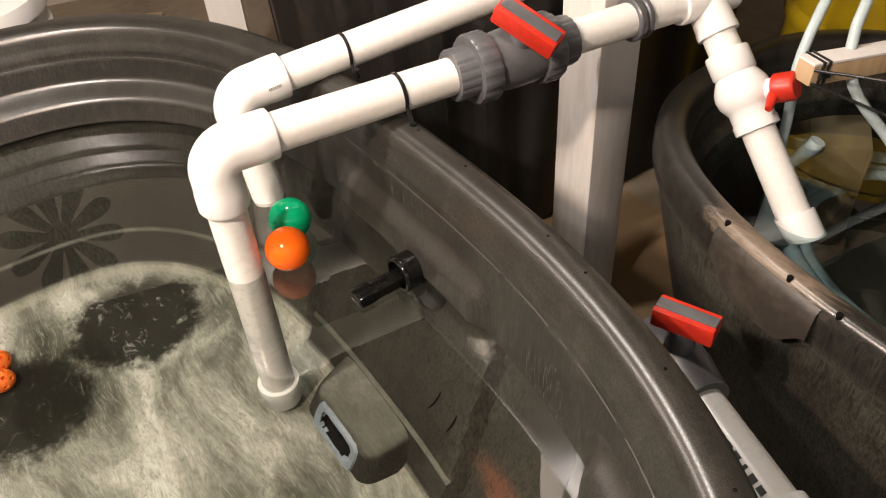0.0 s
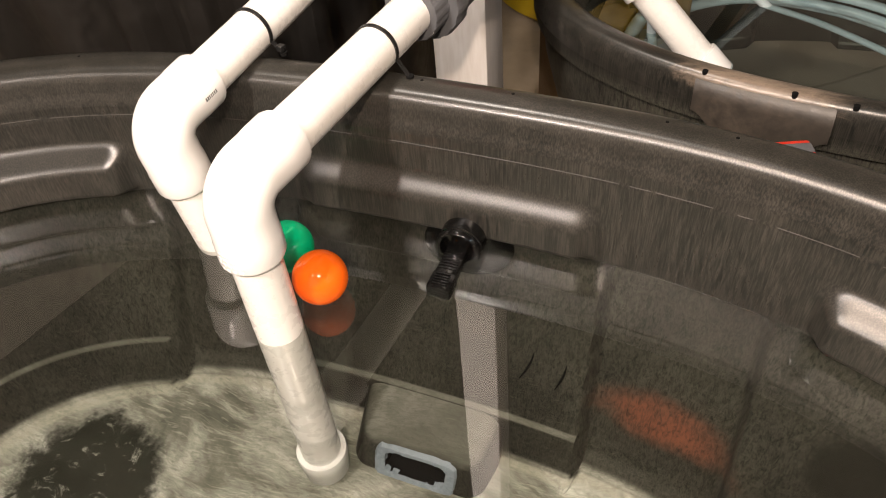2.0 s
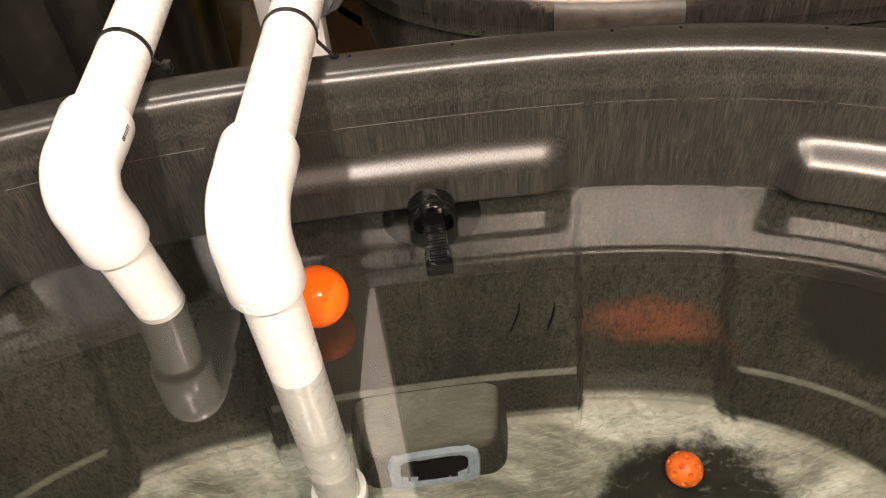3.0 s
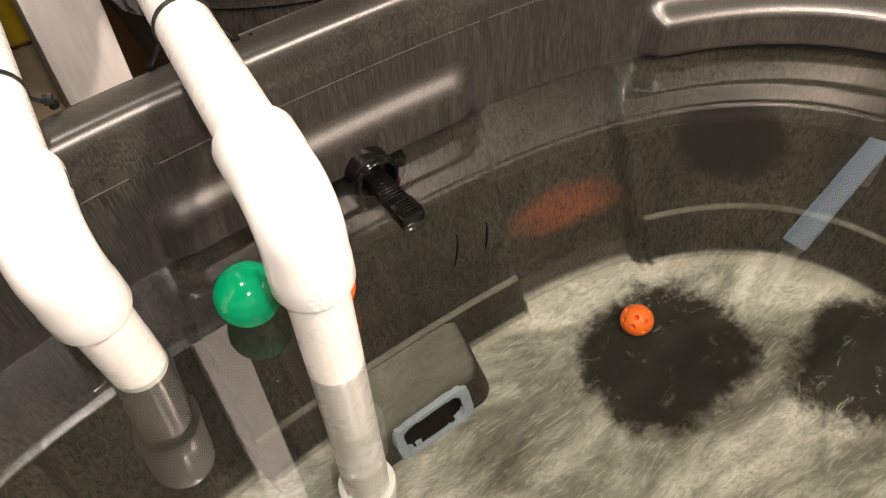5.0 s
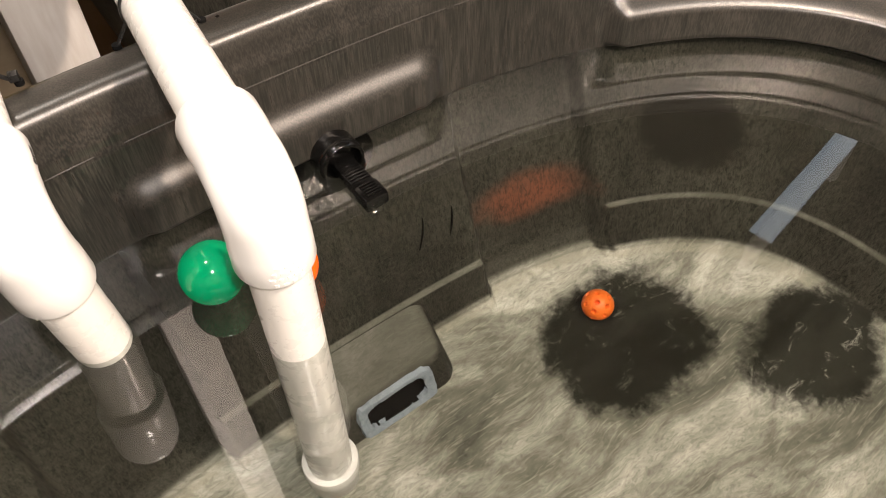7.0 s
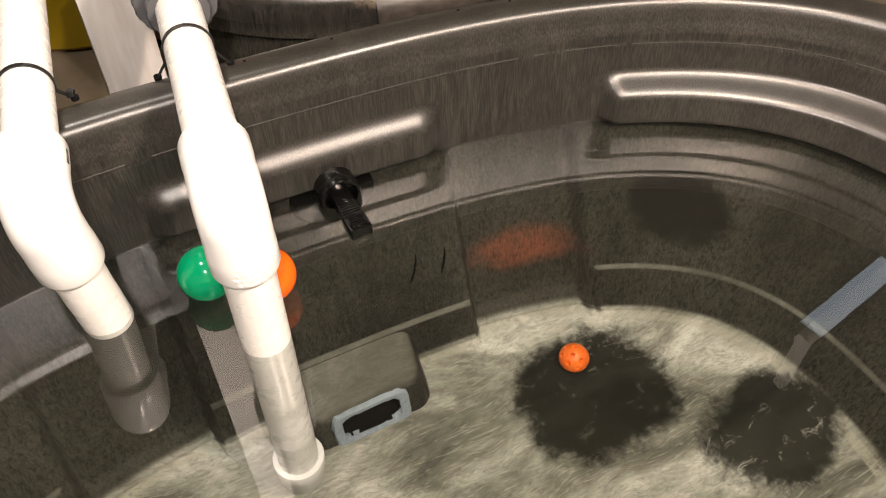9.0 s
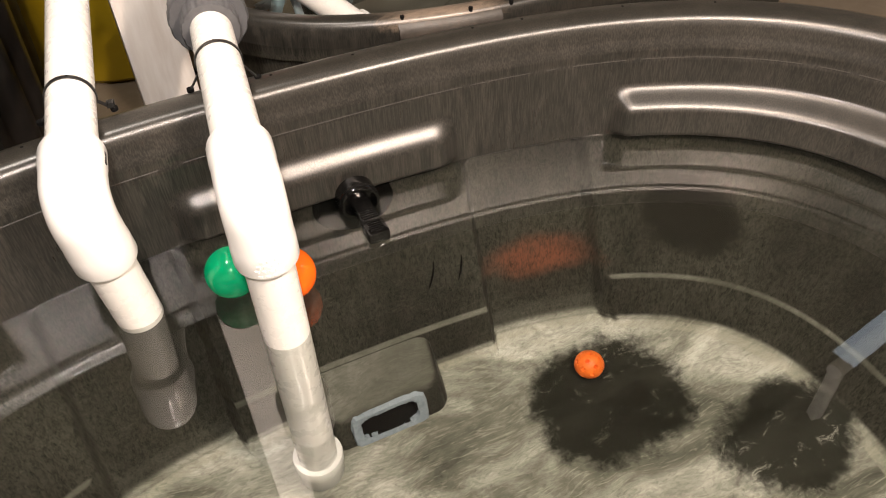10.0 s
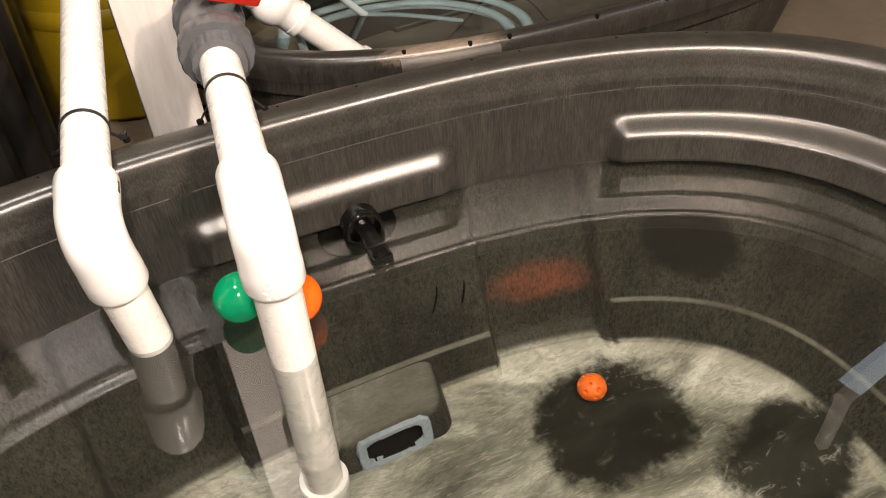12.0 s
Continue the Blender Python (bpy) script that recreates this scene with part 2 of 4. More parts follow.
M_WIFFLE = spotted("orange_perforated_plastic", (0.9, 0.18, 0.02), (0.8, 0.14, 0.02), 60, 0.45, 0.03)
M_YELLOW_BALL = spotted("yellow_perforated_plastic", (0.75, 0.65, 0.02), (0.65, 0.5, 0.02), 60, 0.45, 0.03)
M_CAULK = spotted("pale_sealant", (0.27, 0.32, 0.37), (0.12, 0.15, 0.17), 60, 0.6, 0.4)
# near-black: shade inside holes put into the colour, also the wall's dark marks
M_SHADE_AND_MARKS = mat("hollow_shade_and_marks", (0.006, 0.006, 0.006), 0.9, 0, 0.1)[0]
M_POST = spotted("white_painted_wood", (0.78, 0.75, 0.72), (0.6, 0.55, 0.5), 22, 0.5, 0.35, stretch=(1, 1, 0.15))
M_WOOD = spotted("raw_timber", (0.55, 0.40, 0.24), (0.38, 0.25, 0.13), 24, 0.6, 0.3, stretch=(1, 1, 0.1), amount=(0.2, 0.7))
M_CARD = spotted("brown_cardboard", (0.30, 0.205, 0.115), (0.22, 0.15, 0.08), 10, 0.75, 0.15)
M_CONCRETE = spotted("concrete_floor", (0.27, 0.22, 0.16), (0.16, 0.13, 0.095), 8, 0.7, 0.3)
M_WALL = spotted("painted_wall", (0.42, 0.38, 0.33), (0.34, 0.30, 0.26), 4, 0.7, 0.2)
M_CEIL = spotted("ceiling_boards", (0.075, 0.06, 0.045), (0.04, 0.03, 0.02), 4, 0.7, 0.2)
M_YELLOW = spotted("yellow_drum_plastic", (0.42, 0.29, 0.008), (0.3, 0.2, 0.008), 8, 0.4, 0.05)
M_DARKBIN = spotted("dark_bin_plastic", (0.014, 0.0125, 0.011), (0.03, 0.027, 0.024), 14, 0.4, 0.1)
M_HOSE = spotted("clear_vinyl_hose", (0.50, 0.60, 0.62), (0.42, 0.5, 0.5), 20, 0.25, 0.02)
M_RED_MARK = mat("red_print", (0.5, 0.08, 0.06), 0.5)[0]
M_INK = mat("black_print", (0.03, 0.03, 0.03), 0.5)[0]


def water_material(name, tint):
    """Clear water: tinted refraction below a mirror-smooth skin."""
    m = bpy.data.materials.new(name)
    m.use_nodes = True
    t = m.node_tree
    n = Net(t)
    t.nodes.remove(t.nodes["Principled BSDF"])
    under, skin, fr, mixer = n.node("ShaderNodeBsdfRefraction"), n.node("ShaderNodeBsdfGlossy"), n.node("ShaderNodeFresnel"), n.node("ShaderNodeMixShader")
    wave = n.bump(n.noise(n.coord(), 7, 2, 0.5), 0.01, 0.004)
    under.inputs["Color"].default_value = (*tint, 1)
    under.inputs["Roughness"].default_value, skin.inputs["Roughness"].default_value = 0.0, 0.0
    # mirror index raised above water's own to strengthen the reflections
    under.inputs["IOR"].default_value, fr.inputs["IOR"].default_value = 1.33, 1.68
    skin.inputs["Color"].default_value = (1, 1, 1, 1)
    for node in (under, skin, fr):
        n.put(node.inputs["Normal"], wave)
    n.put(mixer.inputs[0], fr.outputs[0])
    n.put(mixer.inputs[1], under.outputs[0])
    n.put(mixer.inputs[2], skin.outputs[0])
    n.put(t.nodes["Material Output"].inputs["Surface"], mixer.outputs[0])
    return m


M_WATER = water_material("clear_water", (0.62, 0.645, 0.62))
M_WATER2 = water_material("greenish_water", (0.52, 0.62, 0.63))


# ---- the room ----
FLOOR_Z = -0.47
fl = part("floor", block(-2.4, 3.0, -2.2, 3.2, FLOOR_Z - 0.1, FLOOR_Z, 0), M_CONCRETE, smooth=False)
tagged(fl, "bare tan concrete basement floor", "floor", kind="structure")
for nm, dims in (("wall_north", (-2.4, 3.0, 3.2, 3.3)), ("wall_south", (-2.4, 3.0, -2.3, -2.2)), ("wall_west", (-2.5, -2.4, -2.3, 3.3)), ("wall_east", (3.0, 3.1, -2.3, 3.3))):
    w = part(nm, block(*dims, FLOOR_Z - 0.1, 1.95, 0), M_WALL, smooth=False)
    tagged(w, "plain tan painted basement wall", "wall", kind="structure")
ce = part("ceiling", block(-2.5, 3.1, -2.3, 3.3, 1.95, 2.05, 0), M_CEIL, smooth=False)
tagged(ce, "brown basement ceiling", "ceiling", kind="structure")


def unseen_ceiling_bulb(x, y, z, watts, radius=0.05):
    """An unseen bare bulb in a socket under the ceiling."""
    th = thing("unseen_ceiling_bulb", "unseen bare warm bulb in a white ceiling socket", "lamp", pose(x, y, z), "ceiling bulbs")
    part("socket", along((0, 0, radius), (0, 0, 1), [(0, 0.02), (0.01, 0.025), (0.06, 0.03), (1.949 - z - radius, 0.06)]), M_PVC_FIT, th)
    data = bpy.data.lights.new("bulb_light", "POINT")
    data.energy, data.color, data.shadow_soft_size = watts, (1.0, 0.89, 0.79), radius
    lamp = new("bulb_light", data)
    lamp.parent = th
    return th


# first bulb hangs low, added to brighten the post and its reflection
for bx, by, w in ((-0.20, 0.05, 34), (0.98, -0.95, 60)):
    unseen_ceiling_bulb(bx, by, 1.30 if w < 50 else 1.72, w)


def added_lamp(x, y, z, watts, colour):
    """An added, unseen lamp on a cord close over the tank."""
    th = thing("added_lamp", "small added lamp on a black cord over the tank, out of view", "lamp", pose(x, y, z), "work lamps")
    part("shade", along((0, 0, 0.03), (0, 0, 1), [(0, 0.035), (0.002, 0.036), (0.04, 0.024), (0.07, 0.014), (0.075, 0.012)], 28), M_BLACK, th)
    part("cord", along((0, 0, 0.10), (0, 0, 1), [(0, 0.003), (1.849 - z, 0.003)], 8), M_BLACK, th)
    data = bpy.data.lights.new("added_light", "POINT")
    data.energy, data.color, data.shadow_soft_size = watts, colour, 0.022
    lamp = new("added_light", data)
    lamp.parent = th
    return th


# both stand in for light carried at the camera
added_lamp(0.05, -0.66, 0.97, 50, (1.0, 0.86, 0.77))
added_lamp(0.56, -0.46, 0.97, 54, (1.0, 0.77, 0.61))


def tube_fixture(a, b, watts):
    """A ceiling batten with one cool fluorescent tube."""
    a, b = Vector(a), Vector(b)
    th = thing("tube_lamp", "cool white fluorescent tube in a white metal batten", "lamp")
    d = (b - a).normalized()
    part("batten", along(a + Vector((0, 0, 0.05)), b + Vector((0, 0, 0.05)), [(-0.03, 0.03), ((b - a).length + 0.03, 0.03)], 8), M_PVC_FIT, th)
    part("bracket", block(a.x - 0.02, a.x + 0.02, a.y - 0.02, a.y + 0.02, a.z + 0.05, 1.949, 0.003), M_PVC_FIT, th)
    part("bracket", block(b.x - 0.02, b.x + 0.02, b.y - 0.02, b.y + 0.02, b.z + 0.05, 1.949, 0.003), M_PVC_FIT, th)
    data = bpy.data.lights.new("tube_light", "AREA")
    data.shape, data.size, data.size_y, data.energy, data.color = "RECTANGLE", (b - a).length, 0.09, watts, (0.72, 0.86, 1.0)
    lamp = new("tube_light", data)
    lamp.parent = th
    lamp.matrix_basis = pose(*((a + b) / 2), 0, 0, math.degrees(math.atan2(d.y, d.x)))
    return th


tube_fixture((1.75, 0.87, 1.60), (2.55, 1.24, 1.60), 0.4)
# this second tube is unseen, added for cool light on the post's right face
tube_fixture((2.65, -0.75, 1.60), (2.65, 0.35, 1.60), 6)


# ---- stock tanks ----
def ring_xy(a, b, n, k, segs):
    q = 2 * math.pi * k / segs
    c, s = math.cos(q), math.sin(q)
    return a * math.copysign(abs(c) ** (2 / n), c), b * math.copysign(abs(s) ** (2 / n), s)


def lerp_rows(rows, z):
    for (z0, a0, b0), (z1, a1, b1) in zip(rows, rows[1:]):
        if z0 >= z >= z1:
            k = (z0 - z) / (z0 - z1)
            return a0 + (a1 - a0) * k, b0 + (b1 - b0) * k
    return rows[-1][1:]


# inner wall: height, half length, half width
WALL_ROWS = [(0.118, 0.699, 0.445), (0.07, 0.689, 0.443), (0.0, 0.672, 0.440), (-0.1, 0.645, 0.420), (-0.2, 0.617, 0.395), (-0.30, 0.590, 0.370), (-0.40, 0.566, 0.349), (-0.412, 0.556, 0.341), (-0.42, 0.544, 0.331)]
EXP = 2.6


def bulge(x, y, z, a, b):
    """How far the wall stands in towards the middle: ribs, the side panel, its shelf and the corner folds."""
    d = 0.0
    side = abs(x)
    end = side > 0.3
    # horizontal ribs above the water: one on each long side, one round each end
    band = step(z, -0.005, 0.012) * (1 - step(z, 0.042, 0.074))
    d += 0.019 * band * (1 - step(side, 0.152, 0.188))
    d += 0.026 * band * step(side, 0.384, 0.416)
    # seam step above the ribs
    d += 0.0018 * (1 - step(z, 0.104, 0.1075))
    # long side's panel under water and the recess beside it
    low = 1 - step(z, -0.03, 0.0)
    d -= (0.010 + 0.012 * step(z, -0.41, -0.36)) * low * step(side, 0.186, 0.198) * (1 - step(side, 0.348, 0.366))
    # shelf on the long side
    d += 0.0065 * (1 - step(z, -0.338, -0.331)) * (1 - step(side, 0.187, 0.197))
    # narrow ledge round each end
    d += 0.0055 * (1 - step(z, -0.322, -0.315)) * step(side, 0.366, 0.376)
    return d


def tank_mesh(scale_ab=(1.0, 1.0), dz=0.0, segs=760, rim_w=0.052, drain=True):
    bm = bmesh.new()
    rows = []
    zs = [0.118 - 0.003 * k for k in range(0, 42)] + [-0.008 - 0.008 * k for k in range(1, 38)] + [-0.309 - 0.003 * k for k in range(1, 30)] + [-0.400 - 0.003 * k for k in range(1, 7)] + [-0.42]
    zs = sorted(set(round(z, 4) for z in zs), reverse=True)
    ra, rb = WALL_ROWS[0][1:]
    # rim: outer skirt, crest and inner lip as (offset outwards, height)
    outline = [(0.03, FLOOR_OUT)] + [(0.038, 0.03), (0.042, 0.085), (0.056, 0.090), (0.060, 0.104), (0.060, 0.130), (0.058, 0.145), (0.054, 0.153), (0.049, 0.158), (0.042, 0.1605), (0.034, 0.1605), (0.027, 0.1598), (0.0205, 0.158), (0.015, 0.1545), (0.011, 0.149), (0.0085, 0.142), (0.0065, 0.134), (0.004, 0.126)]
    sx, sy = scale_ab

    def ring(points):
        return [bm.verts.new(p) for p in points]

    for off, z in outline:
        pts = []
        shrink = 0.12 if z < 0 else 0.0
        for k in range(segs):
            x, y = ring_xy((ra + off - shrink) * sx, (rb + off - shrink) * sy, EXP, k, segs)
            pts.append((x, y, z + dz))
        rows.append(ring(pts))
    for z in zs:
        a, b = lerp_rows(WALL_ROWS, z)
        pts = []
        for k in range(segs):
            x, y = ring_xy(a, b, EXP, k, segs)
            nx, ny = (abs(x) / a) ** (EXP - 1) * math.copysign(1, x) / a, (abs(y) / b) ** (EXP - 1) * math.copysign(1, y) / b
            ln = math.hypot(nx, ny)
            d = bulge(x, y, z, a, b)
            pts.append(((x - d * nx / ln) * sx, (y - d * ny / ln) * sy, z + dz))
        rows.append(ring(pts))
    last = rows[-1]
    for r in (0.985, 0.96, 0.9, 0.75, 0.5, 0.25):
        rows.append(ring([(v.co.x * r, v.co.y * r, -0.42 + dz - 0.006 * (1 - r) ** 0.5) for v in last]))
    for p, q in zip(rows, rows[1:]):
        for k in range(segs):
            bm.faces.new((p[k], p[(k + 1) % segs], q[(k + 1) % segs], q[k]))
    c = bm.verts.new((0, 0, -0.427 + dz))
    for k in range(segs):
        bm.faces.new((rows[-1][k], rows[-1][(k + 1) % segs], c))
    bm.faces.new(rows[0])
    return bm


def water_sheet(sx, sy, z, dz):
    bm = bmesh.new()
    a, b = lerp_rows(WALL_ROWS, z - dz)
    segs = 160
    vs = [bm.verts.new((*ring_xy((a + 0.006) * sx, (b + 0.006) * sy, EXP, k, segs), z)) for k in range(segs)]
    bm.faces.new(vs)
    return bm


FLOOR_OUT = FLOOR_Z
TANK = pose(0.166, -0.211, 0, 0, 0, 14)
tank = part("stock_tank", tank_mesh(), M_TANK)
tank.matrix_basis = TANK
tagged(tank, "black moulded plastic stock tank, scuffed, part filled with water", "stock tank")
water = part("water", water_sheet(1, 1, 0.0, 0.0), M_WATER, smooth=False, turn_out=False)
water.matrix_basis = TANK
water.visible_shadow = False
tagged(water, "clear still water in the stock tank", "water", kind="structure")

DROP = -0.118
TANK_2 = pose(0.52, 1.03, 0, 0, 0, 14)
S2 = (0.93, 0.80)
tank2 = part("stock_tank", tank_mesh(S2, DROP, 300), M_TANK_SCRAPED)
tank2.matrix_basis = TANK_2
tagged(tank2, "second black plastic stock tank, lower, with pale scraped rim", "stock tank")
water2 = part("water", water_sheet(*S2, -0.06, DROP), M_WATER2, smooth=False, turn_out=False)
water2.matrix_basis = TANK_2
water2.visible_shadow = False
tagged(water2, "greenish still water in the second tank", "water", kind="structure")


# ---- pipes ----
R_PIPE, R_FIT = 0.0248, 0.0302


def elbow(corner, p0, p1, parent, reach=0.047):
    """A white elbow fitting with a socket collar at each mouth."""
    c, a, b = Vector(corner), (Vector(p0) - Vector(corner)).normalized(), (Vector(p1) - Vector(corner)).normalized()
    curve = arc(p0, corner, p1, 0.030, 12)
    s, e = curve[0] + a * reach, curve[-1] + b * reach
    pts = [s + a * 0.0005, s, s - a * 0.003, s - a * 0.026, s - a * 0.030, *curve[1:-1], e - b * 0.030, e - b * 0.026, e - b * 0.003, e, e + b * 0.0005]
    rad = [R_PIPE, R_FIT + 0.0005, R_FIT + 0.0015, R_FIT + 0.0012, R_FIT + 0.0006] + [R_FIT + 0.0006] * (len(curve) - 2) + [R_FIT + 0.0006, R_FIT + 0.0012, R_FIT + 0.0015, R_FIT + 0.0005, R_PIPE]
    return part("elbow", tube(pts, rad, 32), M_PVC_FIT, parent, "white moulded elbow")


def cable_tie(centre, axis, parent_z, side):
    """A black cable tie looped round a pipe, its tails let through the rim."""
    th = thing("cable_tie", "black nylon cable tie round a pipe, through the tank's rim", "cable tie", group="cable ties")
    d = Vector(axis).normalized()
    sidev = d.cross(Vector((0, 0, 1))).normalized()
    up = Vector((0, 0, 1))
    r = R_PIPE + 0.0012
    pts = []
    c = Vector(centre)
    low = parent_z - c.z
    pts.append(c + sidev * (r + 0.012) + up * low)
    for k in range(17):
        q = math.radians(-20 + k * 220 / 16)
        pts.append(c + sidev * (math.cos(q) * r) + up * (math.sin(q) * r))
    pts.append(c - sidev * (r + 0.012) + up * low)
    bm = bmesh.new()
    w, h = 0.0024, 0.0007
    rings = []
    for i, p in enumerate(pts):
        tg = (pts[min(i + 1, len(pts) - 1)] - pts[max(i - 1, 0)]).normalized()
        nrm = tg.cross(d).normalized()
        rings.append([bm.verts.new(p + d * sx_ * w + nrm * sy_ * h) for sx_, sy_ in ((-1, -1), (1, -1), (1, 1), (-1, 1))])
    for p, q in zip(rings, rings[1:]):
        for k in range(4):
            bm.faces.new((p[k], p[(k + 1) % 4], q[(k + 1) % 4], q[k]))
    bm.faces.new(rings[0])
    bm.faces.new(rings[-1])
    part("strap", bm, M_BLACK, th, smooth=False)
    if side:
        k = c + sidev * side * (r + 0.010) + up * (low + 0.006)
        part("lock_head", block(k.x - 0.004, k.x + 0.004, k.y - 0.004, k.y + 0.004, k.z - 0.003, k.z + 0.004, 0.0008), M_BLACK, th)
    # near-black discs give the shade of the tie's two holes
    for s in (1, -1):
        f = c + sidev * s * (r + 0.012) + up * low
        part("rim_hole_shade", along(f, f + up, [(-0.002, 0.004), (0.0022, 0.0042)], 12), M_SHADE_AND_MARKS, th)
    return th


Z_RUN = 0.188
F0, F1 = Vector((0.0, 0.0, Z_RUN)), Vector((-0.100, 0.76, Z_RUN))
FD = (F1 - F0).normalized()

pipe_f = thing("filter_return_pipe", "white PVC pipe with elbow, reaching down into the water", "pipe")
part("drop_pipe", along((0, 0, 0.14), (0, 0, -1), [(0, R_PIPE), (0.535, R_PIPE)]), M_PVC, pipe_f)
elbow(F0, (0, 0, -1), F1, pipe_f)
part("run_pipe", along(F0 + FD * 0.05, F1, [(0, R_PIPE), (0.28, R_PIPE)]), M_PVC, pipe_f)
part("run_pipe", along(F0 + FD * 0.5, F1, [(0, R_PIPE), (0.27, R_PIPE)]), M_PVC, pipe_f)
part("end_coupling", along((0, 0, -0.345), (0, 0, -1), [(0, R_PIPE), (0.0, R_FIT + 0.001), (0.004, R_FIT + 0.002), (0.022, R_FIT + 0.0015), (0.03, R_FIT - 0.001), (0.055, R_FIT - 0.001), (0.062, R_FIT - 0.006)]), M_PVC_FIT, pipe_f, "white end fitting under water")

pipe_b = thing("filter_return_pipe", "short white PVC pipe with elbow, ending at the water", "pipe")
B0, B1, BE = Vector((-0.165, 0.047, 0.168)), Vector((-0.227, 0.490, 0.205)), Vector((-0.157, 0.064, -0.010))
BD, BV = (B1 - B0).normalized(), (BE - B0).normalized()
part("drop_pipe", along(B0 + BV * 0.05, BE, [(0, R_PIPE), ((BE - B0).length - 0.05, R_PIPE)]), M_PVC, pipe_b)
elbow(B0, BE, B1, pipe_b)
part("run_pipe", along(B0 + BD * 0.05, B1, [(0, R_PIPE), (0.9, R_PIPE)]), M_PVC, pipe_b)

cable_tie(F0 + FD * 0.246, FD, 0.1605, 0)
cable_tie(B0 + BD * 0.170, BD, 0.1605, 1)

# thin scuffed mould seam round the inside of the tank, broken here and there
M_SEAM = spotted("scuffed_seam", (0.045, 0.041, 0.036), (0.02, 0.018, 0.016), 60, 0.5, 0.2)
rnd = random.Random(11)
seam = bmesh.new()
prev, keep = None, 0
for k in range(901):
    a, b = lerp_rows(WALL_ROWS, 0.106)
    x, y = ring_xy(a, b, EXP, k % 900, 900)
    f = 1 - 0.0012 / math.hypot(x, y)
    here = [seam.verts.new((x * f * q, y * f * q, 0.106 + dz)) for q, dz in ((1.0005, 0.0004), (0.9990, 0.0), (1.0005, -0.0004))]
    if keep <= 0 and rnd.random() < 0.05:
        keep = rnd.randint(2, 9)
    keep -= 1
    if prev and keep <= 0:
        for i in range(2):
            seam.faces.new((prev[i], prev[i + 1], here[i + 1], here[i]))
    prev = here
bmesh.ops.delete(seam, geom=[v for v in seam.verts if not v.link_faces], context="VERTS")
part("mould_seam", seam, M_SEAM, tank, "thin scuffed mould seam")


def print_bars(parent, centre, axis, facing, rows, material, size=0.0035, lift=0.0):
    """Small raised bars on a round fitting, for lettering that cannot be read."""
    axis, facing = Vector(axis).normalized(), Vector(facing).normalized()
    side = axis.cross(facing)
    rnd_ = random.Random(3)
    for i, (count, wide) in enumerate(rows):
        for k in range(count):
            q = (k - (count - 1) / 2) * wide
            nrm = (facing * math.cos(q) + side * math.sin(q)).normalized()
            c = Vector(centre) + axis * (i * size * 1.9) + nrm * (R_FIT + 0.0012 + lift)
            tg = axis.cross(nrm)
            w, h = size * rnd_.uniform(0.45, 0.8), size * 0.5
            bm = block(-w, w, -h, h, -0.0006, 0.0005, 0.0003)
            bm.transform(Matrix(((tg.x, axis.x, nrm.x, c.x), (tg.y, axis.y, nrm.y, c.y), (tg.z, axis.z, nrm.z, c.z), (0, 0, 0, 1))))
            part("raised_mark", bm, material, parent)


print_bars(pipe_f, (0, 0, 0.115), (0, 0, 1), (0.15, -1, 0), [(4, 0.22), (5, 0.2), (4, 0.22), (3, 0.22)], M_PVC_FIT, 0.0033)
print_bars(pipe_b, B0 + BD * 0.045, BD, (1, 0.2, 0.1), [(2, 0.07)] * 7, M_INK, 0.0014)


# ---- fittings in the tank ----
def wall_v(x, z):
    """The inner long wall's distance from the tank's middle line at a place along it."""
    a, b = lerp_rows(WALL_ROWS, z)
    return b * (1 - (abs(x) / a) ** EXP) ** (1 / EXP) - bulge(x, 1, z, a, b)


